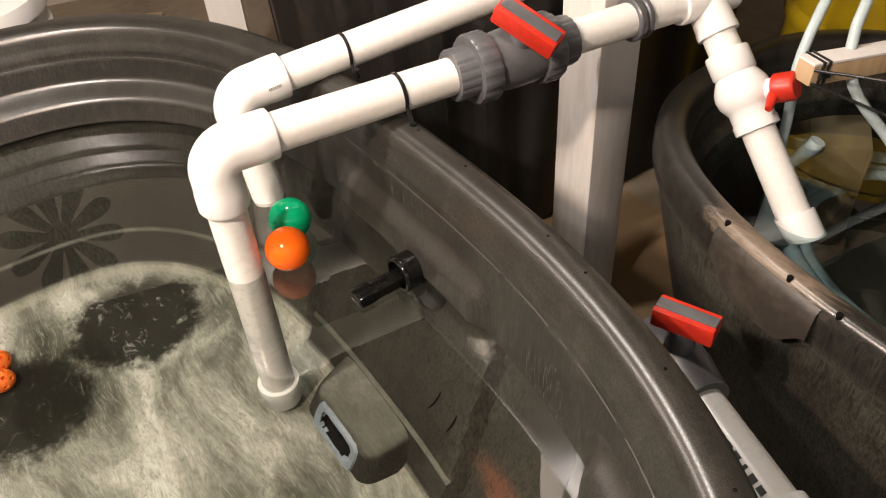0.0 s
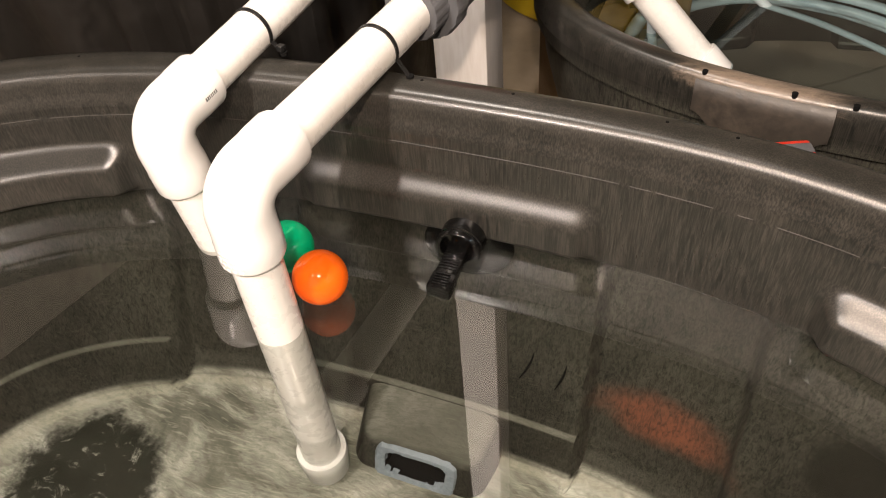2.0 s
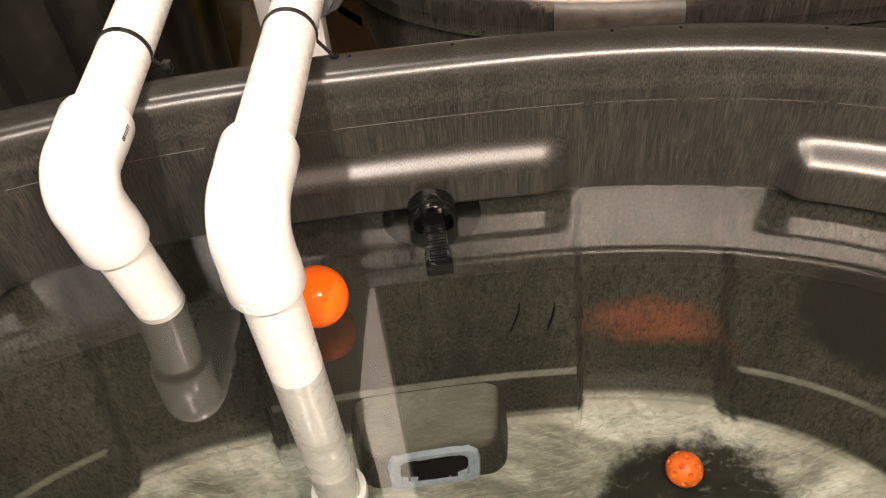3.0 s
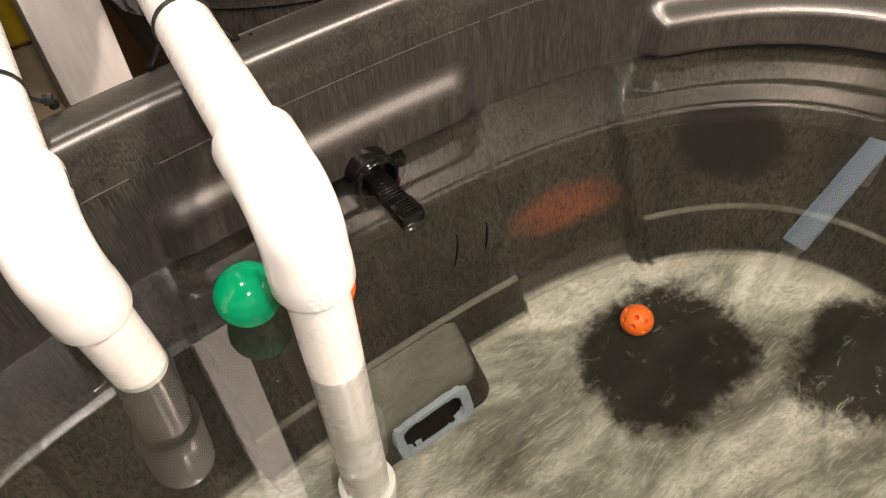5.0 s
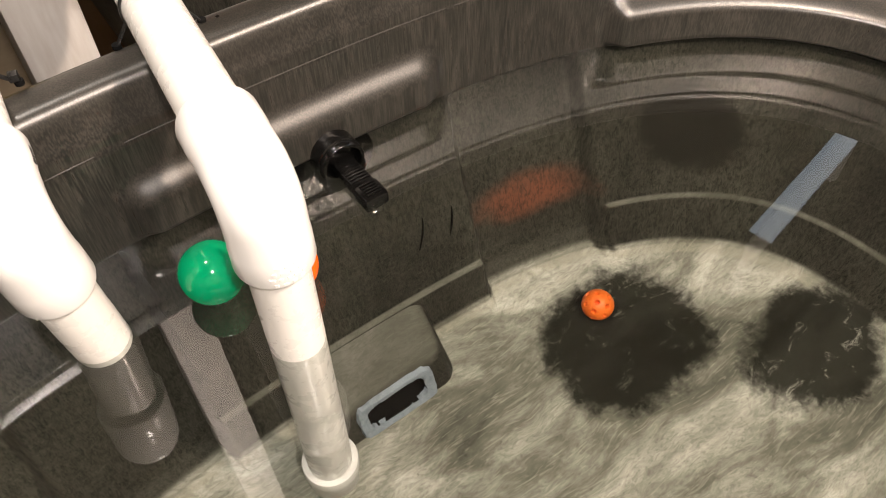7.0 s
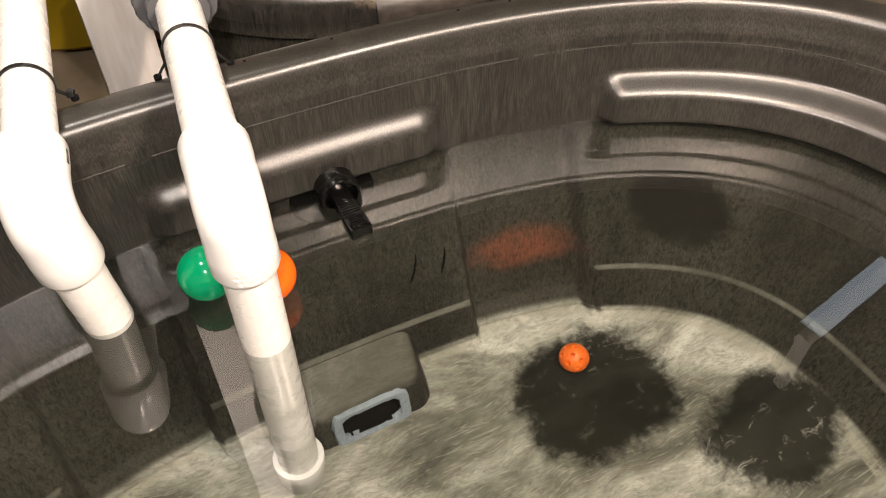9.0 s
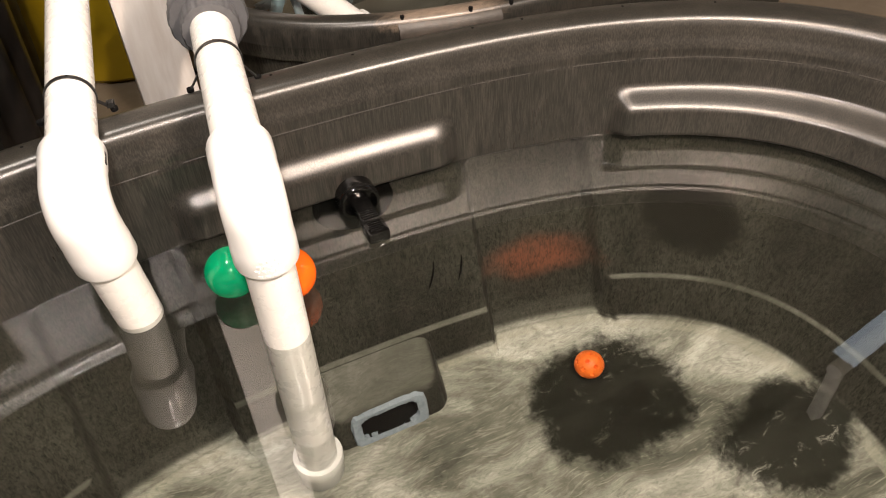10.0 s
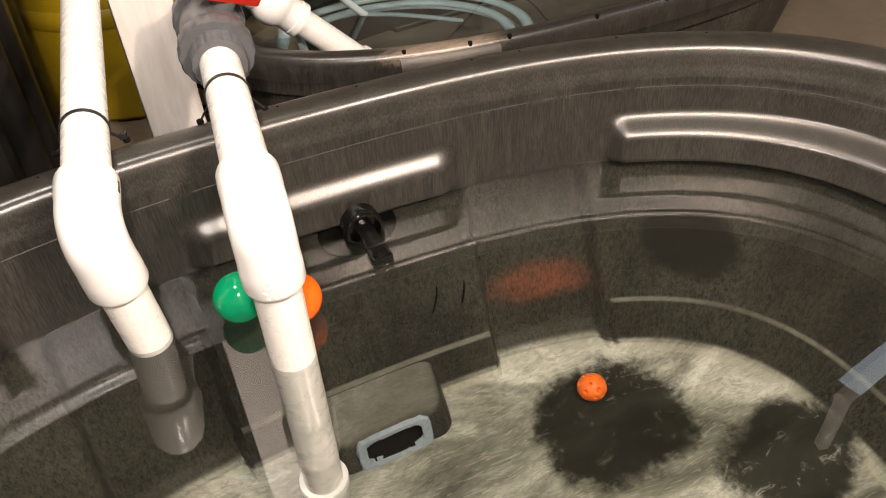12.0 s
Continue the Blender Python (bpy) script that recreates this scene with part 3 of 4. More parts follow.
def drain_boss():
    bm = bmesh.new()
    f = {}
    for s, k in ((-1, "l"), (1, "r")):
        f["ft" + k] = bm.verts.new((s * 0.078, 0.290, -0.364))
        f["fb" + k] = bm.verts.new((s * 0.088, 0.262, -0.436))
        f["bt" + k] = bm.verts.new((s * 0.094, 0.375, -0.330))
        f["bb" + k] = bm.verts.new((s * 0.110, 0.375, -0.436))

    def on_front(x, h):
        z = -0.364 - 0.072 * h
        return Vector((x, 0.290 - 0.028 * h, z))

    w = {}
    for k, (x, h) in dict(tl=(-0.042, 0.26), tr=(0.040, 0.24), br=(0.042, 0.76), bl=(-0.040, 0.74)).items():
        w[k] = bm.verts.new(on_front(x, h))
        w[k + "i"] = bm.verts.new(on_front(x, h) + Vector((0, 0.035, 0)))
    F = bm.faces.new
    F((f["ftl"], f["ftr"], w["tr"], w["tl"]))
    F((f["ftr"], f["fbr"], w["br"], w["tr"]))
    F((f["fbr"], f["fbl"], w["bl"], w["br"]))
    F((f["fbl"], f["ftl"], w["tl"], w["bl"]))
    F((f["ftl"], f["btl"], f["btr"], f["ftr"]))
    F((f["ftr"], f["btr"], f["bbr"], f["fbr"]))
    F((f["ftl"], f["fbl"], f["bbl"], f["btl"]))
    for p, q in (("tl", "tr"), ("tr", "br"), ("br", "bl"), ("bl", "tl")):
        F((w[p], w[q], w[q + "i"], w[p + "i"]))
    F((w["tli"], w["tri"], w["bri"], w["bli"]))
    round_them = [e for e in bm.edges if {f["ftl"], f["ftr"]} == set(e.verts) or {f["ftr"], f["btr"]} == set(e.verts) or {f["ftl"], f["btl"]} == set(e.verts) or {f["ftr"], f["fbr"]} == set(e.verts) or {f["ftl"], f["fbl"]} == set(e.verts)]
    bmesh.ops.bevel(bm, geom=round_them, offset=0.020, segments=6, affect="EDGES", profile=0.5)
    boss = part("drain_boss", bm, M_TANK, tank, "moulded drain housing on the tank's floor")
    # the shallow opening's faces are coloured near-black for the shade inside
    boss.data.materials.append(M_SHADE_AND_MARKS)
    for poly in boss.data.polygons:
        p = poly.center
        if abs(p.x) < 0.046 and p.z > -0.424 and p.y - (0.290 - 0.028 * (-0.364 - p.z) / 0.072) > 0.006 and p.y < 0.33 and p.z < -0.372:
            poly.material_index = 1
    # ragged bead of sealant round the opening
    rnd = random.Random(5)
    bm = bmesh.new()
    rings = []
    n = 72
    for lvl, (sx_, sy_, lift) in enumerate(((1.0, 1.0, -0.005), (1.0, 1.0, 0.002), (1.18, 1.25, 0.0045), (1.30, 1.45, 0.004), (1.36, 1.55, -0.002))):
        ring_ = []
        for k in range(n):
            q = 2 * math.pi * k / n
            c, s = math.cos(q), math.sin(q)
            x = 0.041 * math.copysign(abs(c) ** 0.35, c) * sx_
            h = 0.5 + 0.25 * math.copysign(abs(s) ** 0.35, s) * sy_
            jag = 0.0013 if lvl != 2 else 0.0008
            p = on_front(x + rnd.uniform(-jag, jag), h + rnd.uniform(-jag, jag) / 0.072) + Vector((0, -lift, 0))
            ring_.append(bm.verts.new(p))
        rings.append(ring_)
    for a, b in zip(rings, rings[1:]):
        for k in range(n):
            bm.faces.new((a[k], a[(k + 1) % n], b[(k + 1) % n], b[k]))
    part("sealant_bead", bm, M_CAULK, tank, "ragged pale sealant round the drain opening")
    # low lip in front of the housing
    part("drain_lip", block(-0.07, 0.07, 0.235, 0.275, -0.44, -0.4235, 0.006), M_TANK, tank)


drain_boss()

# rim holes of the tank: solid discs with the holes' shade as their colour
for x, q in ((0.07, 0), (-0.03, 0), (0.225, 0), (0.29, 0), (0.42, 0), (0.53, 0), (-0.30, 0), (-0.44, 0)):
    a, b = 0.737, 0.483
    y = b * (1 - (abs(x) / a) ** EXP) ** (1 / EXP)
    part("rim_hole_shade", along((x, y, 0.155), (x, y, 1), [(0, 0.0014), (0.0058, 0.0018)], 12), M_SHADE_AND_MARKS, tank)

# two dark hair-like marks on the side panel
for x, z, lean, ln in ((0.163, -0.205, 0.010, 0.05), (0.122, -0.20, 0.014, 0.055)):
    pts = []
    for k in range(9):
        q = k / 8
        zz = z - ln * q
        xx = x - lean * q ** 1.7
        pts.append((xx, wall_v(xx, zz) - 0.001, zz))
    part("dark_mark", tube(pts, [0.0006 + 0.0010 * math.sin(math.pi * k / 8) for k in range(9)], 6), M_SHADE_AND_MARKS, tank, "dark hair-like mark on the wall")


def overflow_fitting():
    """Black bulkhead fitting at the water's surface with a ridged tab."""
    th = thing("bulkhead_fitting", "wet black plastic bulkhead fitting with a ridged tab", "fitting", TANK @ pose(0.032, 0.0, 0.004))
    v = wall_v(0.03, -0.02)
    vf = wall_v(0.03, -0.03)
    part("flange", along((0, vf + 0.004, -0.030), (0, vf - 0.961, 0.230), [(0, 0.054), (0.007, 0.054), (0.0095, 0.051), (0.0095, 0.030)], 48), M_WETBLACK, th)
    part("collar", along((0, v, 0.004), (0, 0, 0.004), [(0, 0.026), (0.030, 0.026), (0.031, 0.0248), (0.033, 0.0248), (0.034, 0.0262), (0.037, 0.0258), (0.039, 0.024), (0.039, 0.021), (0.028, 0.020)], 36), M_WETBLACK, th)
    t0, t1 = v - 0.042, v - 0.098
    tab = part("tab", block(-0.012, 0.012, t1, v - 0.02, -0.008, 0.008, 0.003), M_WETBLACK, th)
    part("tab_frame", block(-0.0135, 0.0135, t1 - 0.004, t1 + 0.022, -0.0095, 0.0092, 0.004), M_WETBLACK, th)
    for k in range(5):
        y = t1 + 0.001 + 0.0036 * k
        part("ridge", block(-0.0085, 0.0085, y, y + 0.0018, 0.008, 0.0112, 0.0006), M_WETBLACK, th)
    for k in range(7):
        y = t1 + 0.026 + 0.0042 * k
        part("ridge", block(-0.0105, 0.0105, y, y + 0.0018, 0.007, 0.0092, 0.0006), M_WETBLACK, th)
    return th


overflow_fitting()


# ---- balls ----
def sphere(r, sub=4):
    bm = bmesh.new()
    bmesh.ops.create_icosphere(bm, subdivisions=sub, radius=r)
    return bm


def float_ball(x, y, z, material, label):
    bm = sphere(0.0295, 5)
    for v in bm.verts:
        d = abs(v.co.normalized().dot(Vector((0.5, 0.3, 0.81))))
        v.co *= 1 + 0.004 * math.exp(-(d / 0.012) ** 2)
    ob = part("plastic_ball", bm, material)
    ob.matrix_basis = pose(x, y, z)
    return tagged(ob, label, "ball", "floating balls")


float_ball(0.010, 0.060, 0.0262, M_ORANGE_BALL, "glossy orange hollow plastic ball floating on the water")
float_ball(-0.052, 0.077, 0.0255, M_GREEN_BALL, "glossy green hollow plastic ball floating on the water")


def pitted_ball():
    r, hole = 0.0215, 0.0031
    bm = bmesh.new()
    bmesh.ops.create_icosphere(bm, subdivisions=6, radius=r)
    dirs = []
    n = 26
    for k in range(n):
        z = 1 - (2 * k + 1) / n
        q = k * 2.39996
        dirs.append(Vector((math.sqrt(1 - z * z) * math.cos(q), math.sqrt(1 - z * z) * math.sin(q), z)))
    for v in bm.verts:
        u = v.co.normalized()
        d = min((u - w).length for w in dirs) * r
        if d < hole * 1.15:
            v.co = u * (r - 0.009 * (1 - step(d, hole * 0.8, hole * 1.1)) - 0.0004)
    return bm


def perforated_ball(x, y, z, material, label):
    ob = part("perforated_ball", pitted_ball(), material)
    ob.matrix_basis = pose(x, y, z, 37 * x * 10, 55, 80 * y * 10)
    return tagged(ob, label, "ball", "perforated balls")


for x, y, z in ((0.392, 0.084, -0.4022), (-0.231, -0.415, -0.4022), (-0.190, -0.409, -0.4022), (-0.163, -0.442, -0.4022)):
    perforated_ball(x, y, z, M_WIFFLE, "orange perforated practice ball on the tank's floor")
perforated_ball(-0.118, -0.452, -0.4022, M_YELLOW_BALL, "yellow perforated practice ball on the tank's floor")


# ---- valve, tee and second drop into the lower tank ----
def grooved(bm, a, d, s0, s1, r, count, depth):
    """Grip bars raised round a nut's skin."""
    side = d.orthogonal().normalized()
    up = d.cross(side)
    for v in bm.verts:
        w = v.co - a
        rad = w - d * w.dot(d)
        if rad.length > r - 0.0022 and s0 - 0.006 < w.dot(d) < s1 + 0.006:
            q = math.atan2(rad.dot(up), rad.dot(side))
            if math.sin(q * count) > -0.1:
                v.co += rad.normalized() * depth


def union_valve(start, d):
    th = thing("ball_valve", "grey plastic union ball valve with a red handle", "valve", group="ball valves")
    a = Vector(start)

    def turned(name, spans, bars=None, label=""):
        bm = along(a, a + d, spans, 144 if bars else 40)
        if bars:
            grooved(bm, a, d, *bars)
        return part(name, bm, M_GREY, th, label)

    turned("end_socket", [(0.0, 0.026), (0.0, 0.0325), (0.003, 0.034), (0.03, 0.034), (0.036, 0.036)], (0.004, 0.032, 0.034, 18, 0.0008))
    turned("union_nut", [(0.028, 0.034), (0.028, 0.0445), (0.032, 0.0465), (0.052, 0.0465), (0.056, 0.0445), (0.056, 0.036)], (0.033, 0.051, 0.0462, 16, 0.0010))
    turned("valve_body", [(0.054, 0.036), (0.060, 0.039), (0.085, 0.041), (0.11, 0.041), (0.135, 0.039), (0.14, 0.036)])
    turned("union_nut", [(0.128, 0.036), (0.128, 0.0445), (0.132, 0.0465), (0.152, 0.0465), (0.156, 0.0445), (0.156, 0.034)], (0.133, 0.151, 0.0462, 16, 0.0010))
    turned("end_socket", [(0.15, 0.034), (0.18, 0.034), (0.186, 0.0325), (0.186, 0.026)], (0.158, 0.183, 0.034, 18, 0.0008))
    mid = a + d * 0.098
    up = (Vector((0, 0, 1)) * 0.86 + Vector((1, 0.1, 0)) * 0.5).normalized()
    up = (up - d * up.dot(d)).normalized()
    part("stem", along(mid, mid + up, [(0.03, 0.016), (0.052, 0.016), (0.054, 0.014)]), M_GREY, th)
    sd = d.cross(up).normalized()
    turn = Matrix(((d.x, sd.x, up.x, mid.x), (d.y, sd.y, up.y, mid.y), (d.z, sd.z, up.z, mid.z), (0, 0, 0, 1))) @ pose(0, 0, 0, 0, 0, 60)
    bm = block(-0.046, 0.046, -0.0165, 0.0165, 0.050, 0.078, 0.004)
    bm.transform(turn)
    handle = part("handle", bm, M_RED, th, "red lever handle with grey insert")
    bm = block(-0.043, 0.043, -0.0085, 0.0085, 0.0765, 0.0795, 0.001)
    bm.transform(turn)
    part("insert", bm, M_GREY, handle)
    return th


union_valve(F0 + FD * 0.322, FD)
pipe_l = thing("supply_pipe", "white PVC pipe dropping into the lower tank", "pipe")
U0 = F0 + FD * 0.612
part("union_ring", along(U0, U0 + FD, [(0, R_PIPE), (0, 0.030), (0.002, 0.032), (0.010, 0.032), (0.012, 0.0285), (0.016, 0.0285), (0.018, 0.031), (0.024, 0.031), (0.026, R_PIPE)]), M_GREY, pipe_f, "grey plastic ring")
TEE = F0 + FD * 0.752
END = Vector((0.185, 0.775, -0.085))
LD = (END - TEE).normalized()
part("tee", along(TEE - FD * 0.05, TEE + FD, [(0, R_PIPE), (0, R_FIT), (0.003, R_FIT + 0.0015), (0.10, R_FIT + 0.0015), (0.104, R_FIT - 0.002)]), M_PVC_FIT, pipe_l, "white tee fitting")
part("tee_branch", along(TEE, TEE + LD, [(0, R_FIT - 0.001), (0.05, R_FIT), (0.053, R_FIT + 0.001), (0.062, R_FIT + 0.001), (0.064, R_PIPE)]), M_PVC_FIT, pipe_l)
part("drop_pipe", along(TEE + LD * 0.05, END, [(0, R_PIPE), ((END - TEE).length - 0.06, R_PIPE)]), M_PVC, pipe_l)
part("end_coupling", along(END - LD * 0.045, END, [(0, R_PIPE), (0, R_FIT - 0.001), (0.004, R_FIT), (0.040, R_FIT + 0.001), (0.045, R_FIT), (0.045, R_PIPE - 0.002), (0.02, R_PIPE - 0.003)]), M_PVC_FIT, pipe_l)
V0 = TEE + LD * 0.090
white_valve = thing("ball_valve", "white plastic ball valve with a small red lever", "valve", group="ball valves")
part("body", along(V0, V0 + LD, [(0, R_PIPE), (0, 0.031), (0.003, 0.0325), (0.034, 0.0325), (0.037, 0.030), (0.044, 0.034), (0.054, 0.039), (0.066, 0.041), (0.078, 0.039), (0.087, 0.034), (0.092, 0.031), (0.110, 0.031), (0.111, 0.0325), (0.124, 0.0325), (0.126, R_PIPE)], 36), M_PVC_FIT, white_valve)
HV = V0 + LD * 0.066
hd = Vector((0.75, 0.48, 0.42)).normalized()
part("stem", along(HV + hd * 0.03, HV + hd, [(0, 0.016), (0.022, 0.016)]), M_PVC_FIT, white_valve)
bm = along(HV + hd * 0.046, HV + hd, [(0, 0.019), (0.002, 0.0215), (0.028, 0.021), (0.032, 0.018)], 20)
lev = Vector((-0.55, 0.75, 0.25)).normalized()
sweep(bm, [HV + hd * 0.05, HV + hd * 0.05 - lev * 0.02, HV + hd * 0.052 - lev * 0.045], [0.010, 0.008, 0.005], 10)
part("handle", bm, M_RED, white_valve, "red lever")


# ---- timber post and rail ----
post = part("timber_post", block(-0.0445, 0.0445, -0.0445, 0.0445, FLOOR_Z, 1.95, 0.004), M_POST)
post.matrix_basis = pose(-0.176, 0.625, 0, 0, 0, 15)
tagged(post, "white painted square timber post, scuffed at the edges", "post")


# ---- the lower tank's fittings ----
apron = bmesh.new()
cols = []
for k in range(25):
    x = -0.41 + 0.17 * k / 24
    a, b = (0.686 + 0.06) * S2[0], (0.452 + 0.06) * S2[1]
    y = -b * (1 - (abs(x) / a) ** EXP) ** (1 / EXP)
    taper = step(k, 0, 7) * (1 - step(k, 18, 24))
    cols.append([apron.verts.new((x, y + dy, z)) for dy, z in ((0.012, 0.036), (0.002, 0.028), (-0.002, 0.012), (-0.004, -0.005 - 0.032 * taper), (-0.004, -0.009 - 0.032 * taper), (0.012, -0.005 - 0.032 * taper))])
for p, q in zip(cols, cols[1:]):
    for i in range(5):
        apron.faces.new((p[i], p[i + 1], q[i + 1], q[i]))
apron.faces.new(cols[0])
apron.faces.new(cols[-1][::-1])
M_SCAR = spotted("scraped_black_plastic", (0.03, 0.026, 0.022), (0.085, 0.068, 0.052), 30, 0.42, 0.2, amount=(0.3, 0.8))
part("apron", apron, M_SCAR, tank2, "scraped apron under the rim")
# lower tank's rim holes, drawn as discs coloured like their inner shade
for x in (-0.40, -0.29, -0.22, -0.05, 0.1):
    a, b = 0.731 * S2[0], 0.496 * S2[1]
    y = -b * (1 - (abs(x) / a) ** EXP) ** (1 / EXP)
    part("rim_hole_shade", along((x, y, 0.04), (x, y, 1), [(-0.004, 0.0035), (0.0028, 0.0038)], 12), M_SHADE_AND_MARKS, tank2)


def hose(pts, r, material, label, name="hose", category="hose"):
    """A smooth hose through points."""
    pts = [Vector(p) for p in pts]
    out = []
    for i in range(len(pts) - 1):
        p0, p1, p2, p3 = pts[max(i - 1, 0)], pts[i], pts[i + 1], pts[min(i + 2, len(pts) - 1)]
        for k in range(8):
            t = k / 8
            out.append(0.5 * ((2 * p1) + (p2 - p0) * t + (2 * p0 - 5 * p1 + 4 * p2 - p3) * t * t + (3 * p1 - p0 - 3 * p2 + p3) * t ** 3))
    out.append(pts[-1])
    return tagged(part(name, tube(out, r, 12), material), label, category)


coil = []
for k in range(80):
    q = math.radians(200 - k * 14)
    lap = k * 14 / 360
    coil.append((0.26 + (0.30 - 0.02 * lap) * math.cos(q), 1.00 + (0.215 - 0.012 * lap) * math.sin(q), -0.235 + 0.022 * math.sin(lap * 3.1) - 0.01 * lap))
hose([(0.02, 0.93, -0.05), (-0.005, 0.90, -0.16)] + coil, 0.0135, M_HOSE, "coiled translucent vinyl hose lying under water")
hose([(-0.36, 1.58, 0.432), (-0.22, 1.28, 0.44), (-0.01, 0.89, 0.17), (0.04, 0.83, 0.02), (0.06, 0.82, -0.12), (0.03, 0.86, -0.24)], 0.008, M_HOSE, "thin translucent hose from the drum into the lower tank")
hose([(-0.30, 1.60, 0.432), (-0.14, 1.30, 0.44), (0.05, 0.90, 0.17), (0.14, 0.95, 0.0), (0.28, 1.05, -0.16), (0.42, 1.10, -0.28)], 0.008, M_HOSE, "thin translucent hose curving into the lower tank")
hose([(0.10, 0.79, 0.15), (0.25, 0.86, 0.17), (0.48, 0.98, 0.15), (0.80, 1.15, 0.12), (1.1, 1.30, 0.048)], 0.0022, M_BLACK, "thin black cable strung over the lower tank", "cable", "cable")
hose([(0.10, 0.79, 0.13), (0.22, 0.90, 0.08), (0.40, 1.0, 0.0), (0.55, 1.05, -0.14), (0.62, 1.05, -0.30)], 0.0022, M_BLACK, "thin black cable sinking into the lower tank", "cable", "cable")

M_PUMP = spotted("grey_pump_plastic", (0.26, 0.28, 0.28), (0.16, 0.17, 0.17), 20, 0.35, 0.05)
pump = thing("filter_pump", "grey plastic pump resting inside the lower tank", "pump")
part("body", along((0.10, 0.80, -0.235), (-0.01, 0.93, -0.10), [(0, 0.026), (0.004, 0.030), (0.10, 0.030), (0.105, 0.033), (0.125, 0.033), (0.13, 0.028)]), M_PUMP, pump)
part("cap", along((-0.005, 0.925, -0.105), (-0.03, 0.955, -0.075), [(0, 0.024), (0.02, 0.024), (0.022, 0.018), (0.03, 0.018)]), M_PUMP, pump)

rail = thing("timber_rail", "thin timber rail, painted white on top, tied to a valve", "rail")
RA, RB = Vector((0.078, 0.795, 0.137)), Vector((0.075, 1.50, 0.070))
rd = (RB - RA).normalized()
rs = rd.cross(Vector((0, 0, 1))).normalized()
ru = rs.cross(rd)
frame_m = Matrix(((rs.x, rd.x, ru.x, RA.x), (rs.y, rd.y, ru.y, RA.y), (rs.z, rd.z, ru.z, RA.z), (0, 0, 0, 1)))
L = (RB - RA).length
bm = block(-0.016, 0.016, 0, L, -0.016, 0.014, 0.002)
bm.transform(frame_m)
part("stick", bm, M_WOOD, rail, "raw timber stick")
bm = block(-0.0165, 0.0165, -0.002, L, 0.014, 0.018, 0.001)
bm.transform(frame_m)
part("painted_face", bm, M_POST, rail, "white painted face")
for s in (0.012, 0.022, 0.19):
    bm = block(-0.0185, 0.0185, s, s + 0.004, -0.018, 0.020, 0.001)
    bm.transform(frame_m)
    part("cable_tie", bm, M_BLACK, rail, "black cable tie")
    bm = block(0.0165, 0.0225, s - 0.002, s + 0.006, -0.004, 0.006, 0.001)
    bm.transform(frame_m)
    part("tie_head", bm, M_BLACK, rail)

# ---- outlet valve and pipe between the tanks ----
low = thing("outlet_pipe", "white printed PVC pipe between the two tanks", "pipe")
P0, P1 = Vector((0.332, 0.428, -0.012)), Vector((0.565, 0.420, -0.020))
pd = (P1 - P0).normalized()
part("run_pipe", along(P0 + pd * 0.075, P1, [(0, R_PIPE), (0.16, R_PIPE)]), M_PVC, low)
part("coupling", along(P0 + pd * 0.21, P1, [(0, R_PIPE), (0, R_FIT), (0.05, R_FIT), (0.05, R_PIPE)]), M_PVC_FIT, low)
part("leg", along(P1 - pd * 0.02, P1 - Vector((0, 0, 1)) - pd * 0.02, [(0, R_FIT), (0.06, R_FIT), (0.062, R_PIPE), (FLOOR_Z * -1 - 0.035, R_PIPE)]), M_PVC, low)
side_ = pd.cross(Vector((0, 0, 1))).normalized()
for k in range(9):
    c = P0 + pd * (0.088 + 0.0135 * k) + (Vector((0, 0, 1)) * 0.80 + side_ * 0.60) * (R_PIPE + 0.0002)
    w = 0.0045 if k not in (2, 6) else 0.002
    bm = block(-w, w, -0.0035, 0.0035, -0.0004, 0.0004, 0)
    nrm = (Vector((0, 0, 1)) * 0.80 + side_ * 0.60).normalized()
    tg = nrm.cross(pd)
    bm.transform(Matrix(((pd.x, tg.x, nrm.x, c.x), (pd.y, tg.y, nrm.y, c.y), (pd.z, tg.z, nrm.z, c.z), (0, 0, 0, 1))))
    part("print_bar", bm, M_INK, low, "dark print")
valve3 = thing("ball_valve", "grey outlet valve with a red lever beside the tank", "valve", group="ball valves")
part("body", along(P0 - pd * 0.03, P1, [(0, 0.024), (0, 0.034), (0.02, 0.036), (0.04, 0.039), (0.07, 0.039), (0.09, 0.036), (0.108, 0.034), (0.108, R_PIPE)], 32), M_GREY, valve3)
vm = P0 + pd * 0.025
part("stem", along(vm, vm + Vector((0, 0, 1)), [(0.03, 0.015), (0.068, 0.015)]), M_GREY, valve3)
hx = Vector((0.97, 0.24, 0)).normalized()
bm = block(-0.034, 0.034, -0.0145, 0.0145, 0.066, 0.09, 0.003)
turn = Matrix.Translation(vm) @ pose(0, 0, 0, 0, 0, 35)
bm.transform(turn)
h3 = part("handle", bm, M_RED, valve3, "red lever handle with grey insert")
bm = block(-0.033, 0.033, -0.0075, 0.0075, 0.0885, 0.0915, 0.001)
bm.transform(turn)
part("insert", bm, M_GREY, h3)
part("stub", along(P0 - pd * 0.028, P0 - Vector((0, 0, 1)) - pd * 0.028, [(0, 0.026), (0.05, 0.026), (0.052, R_PIPE), (FLOOR_Z * -1 - 0.035, R_PIPE)]), M_GREY, valve3)


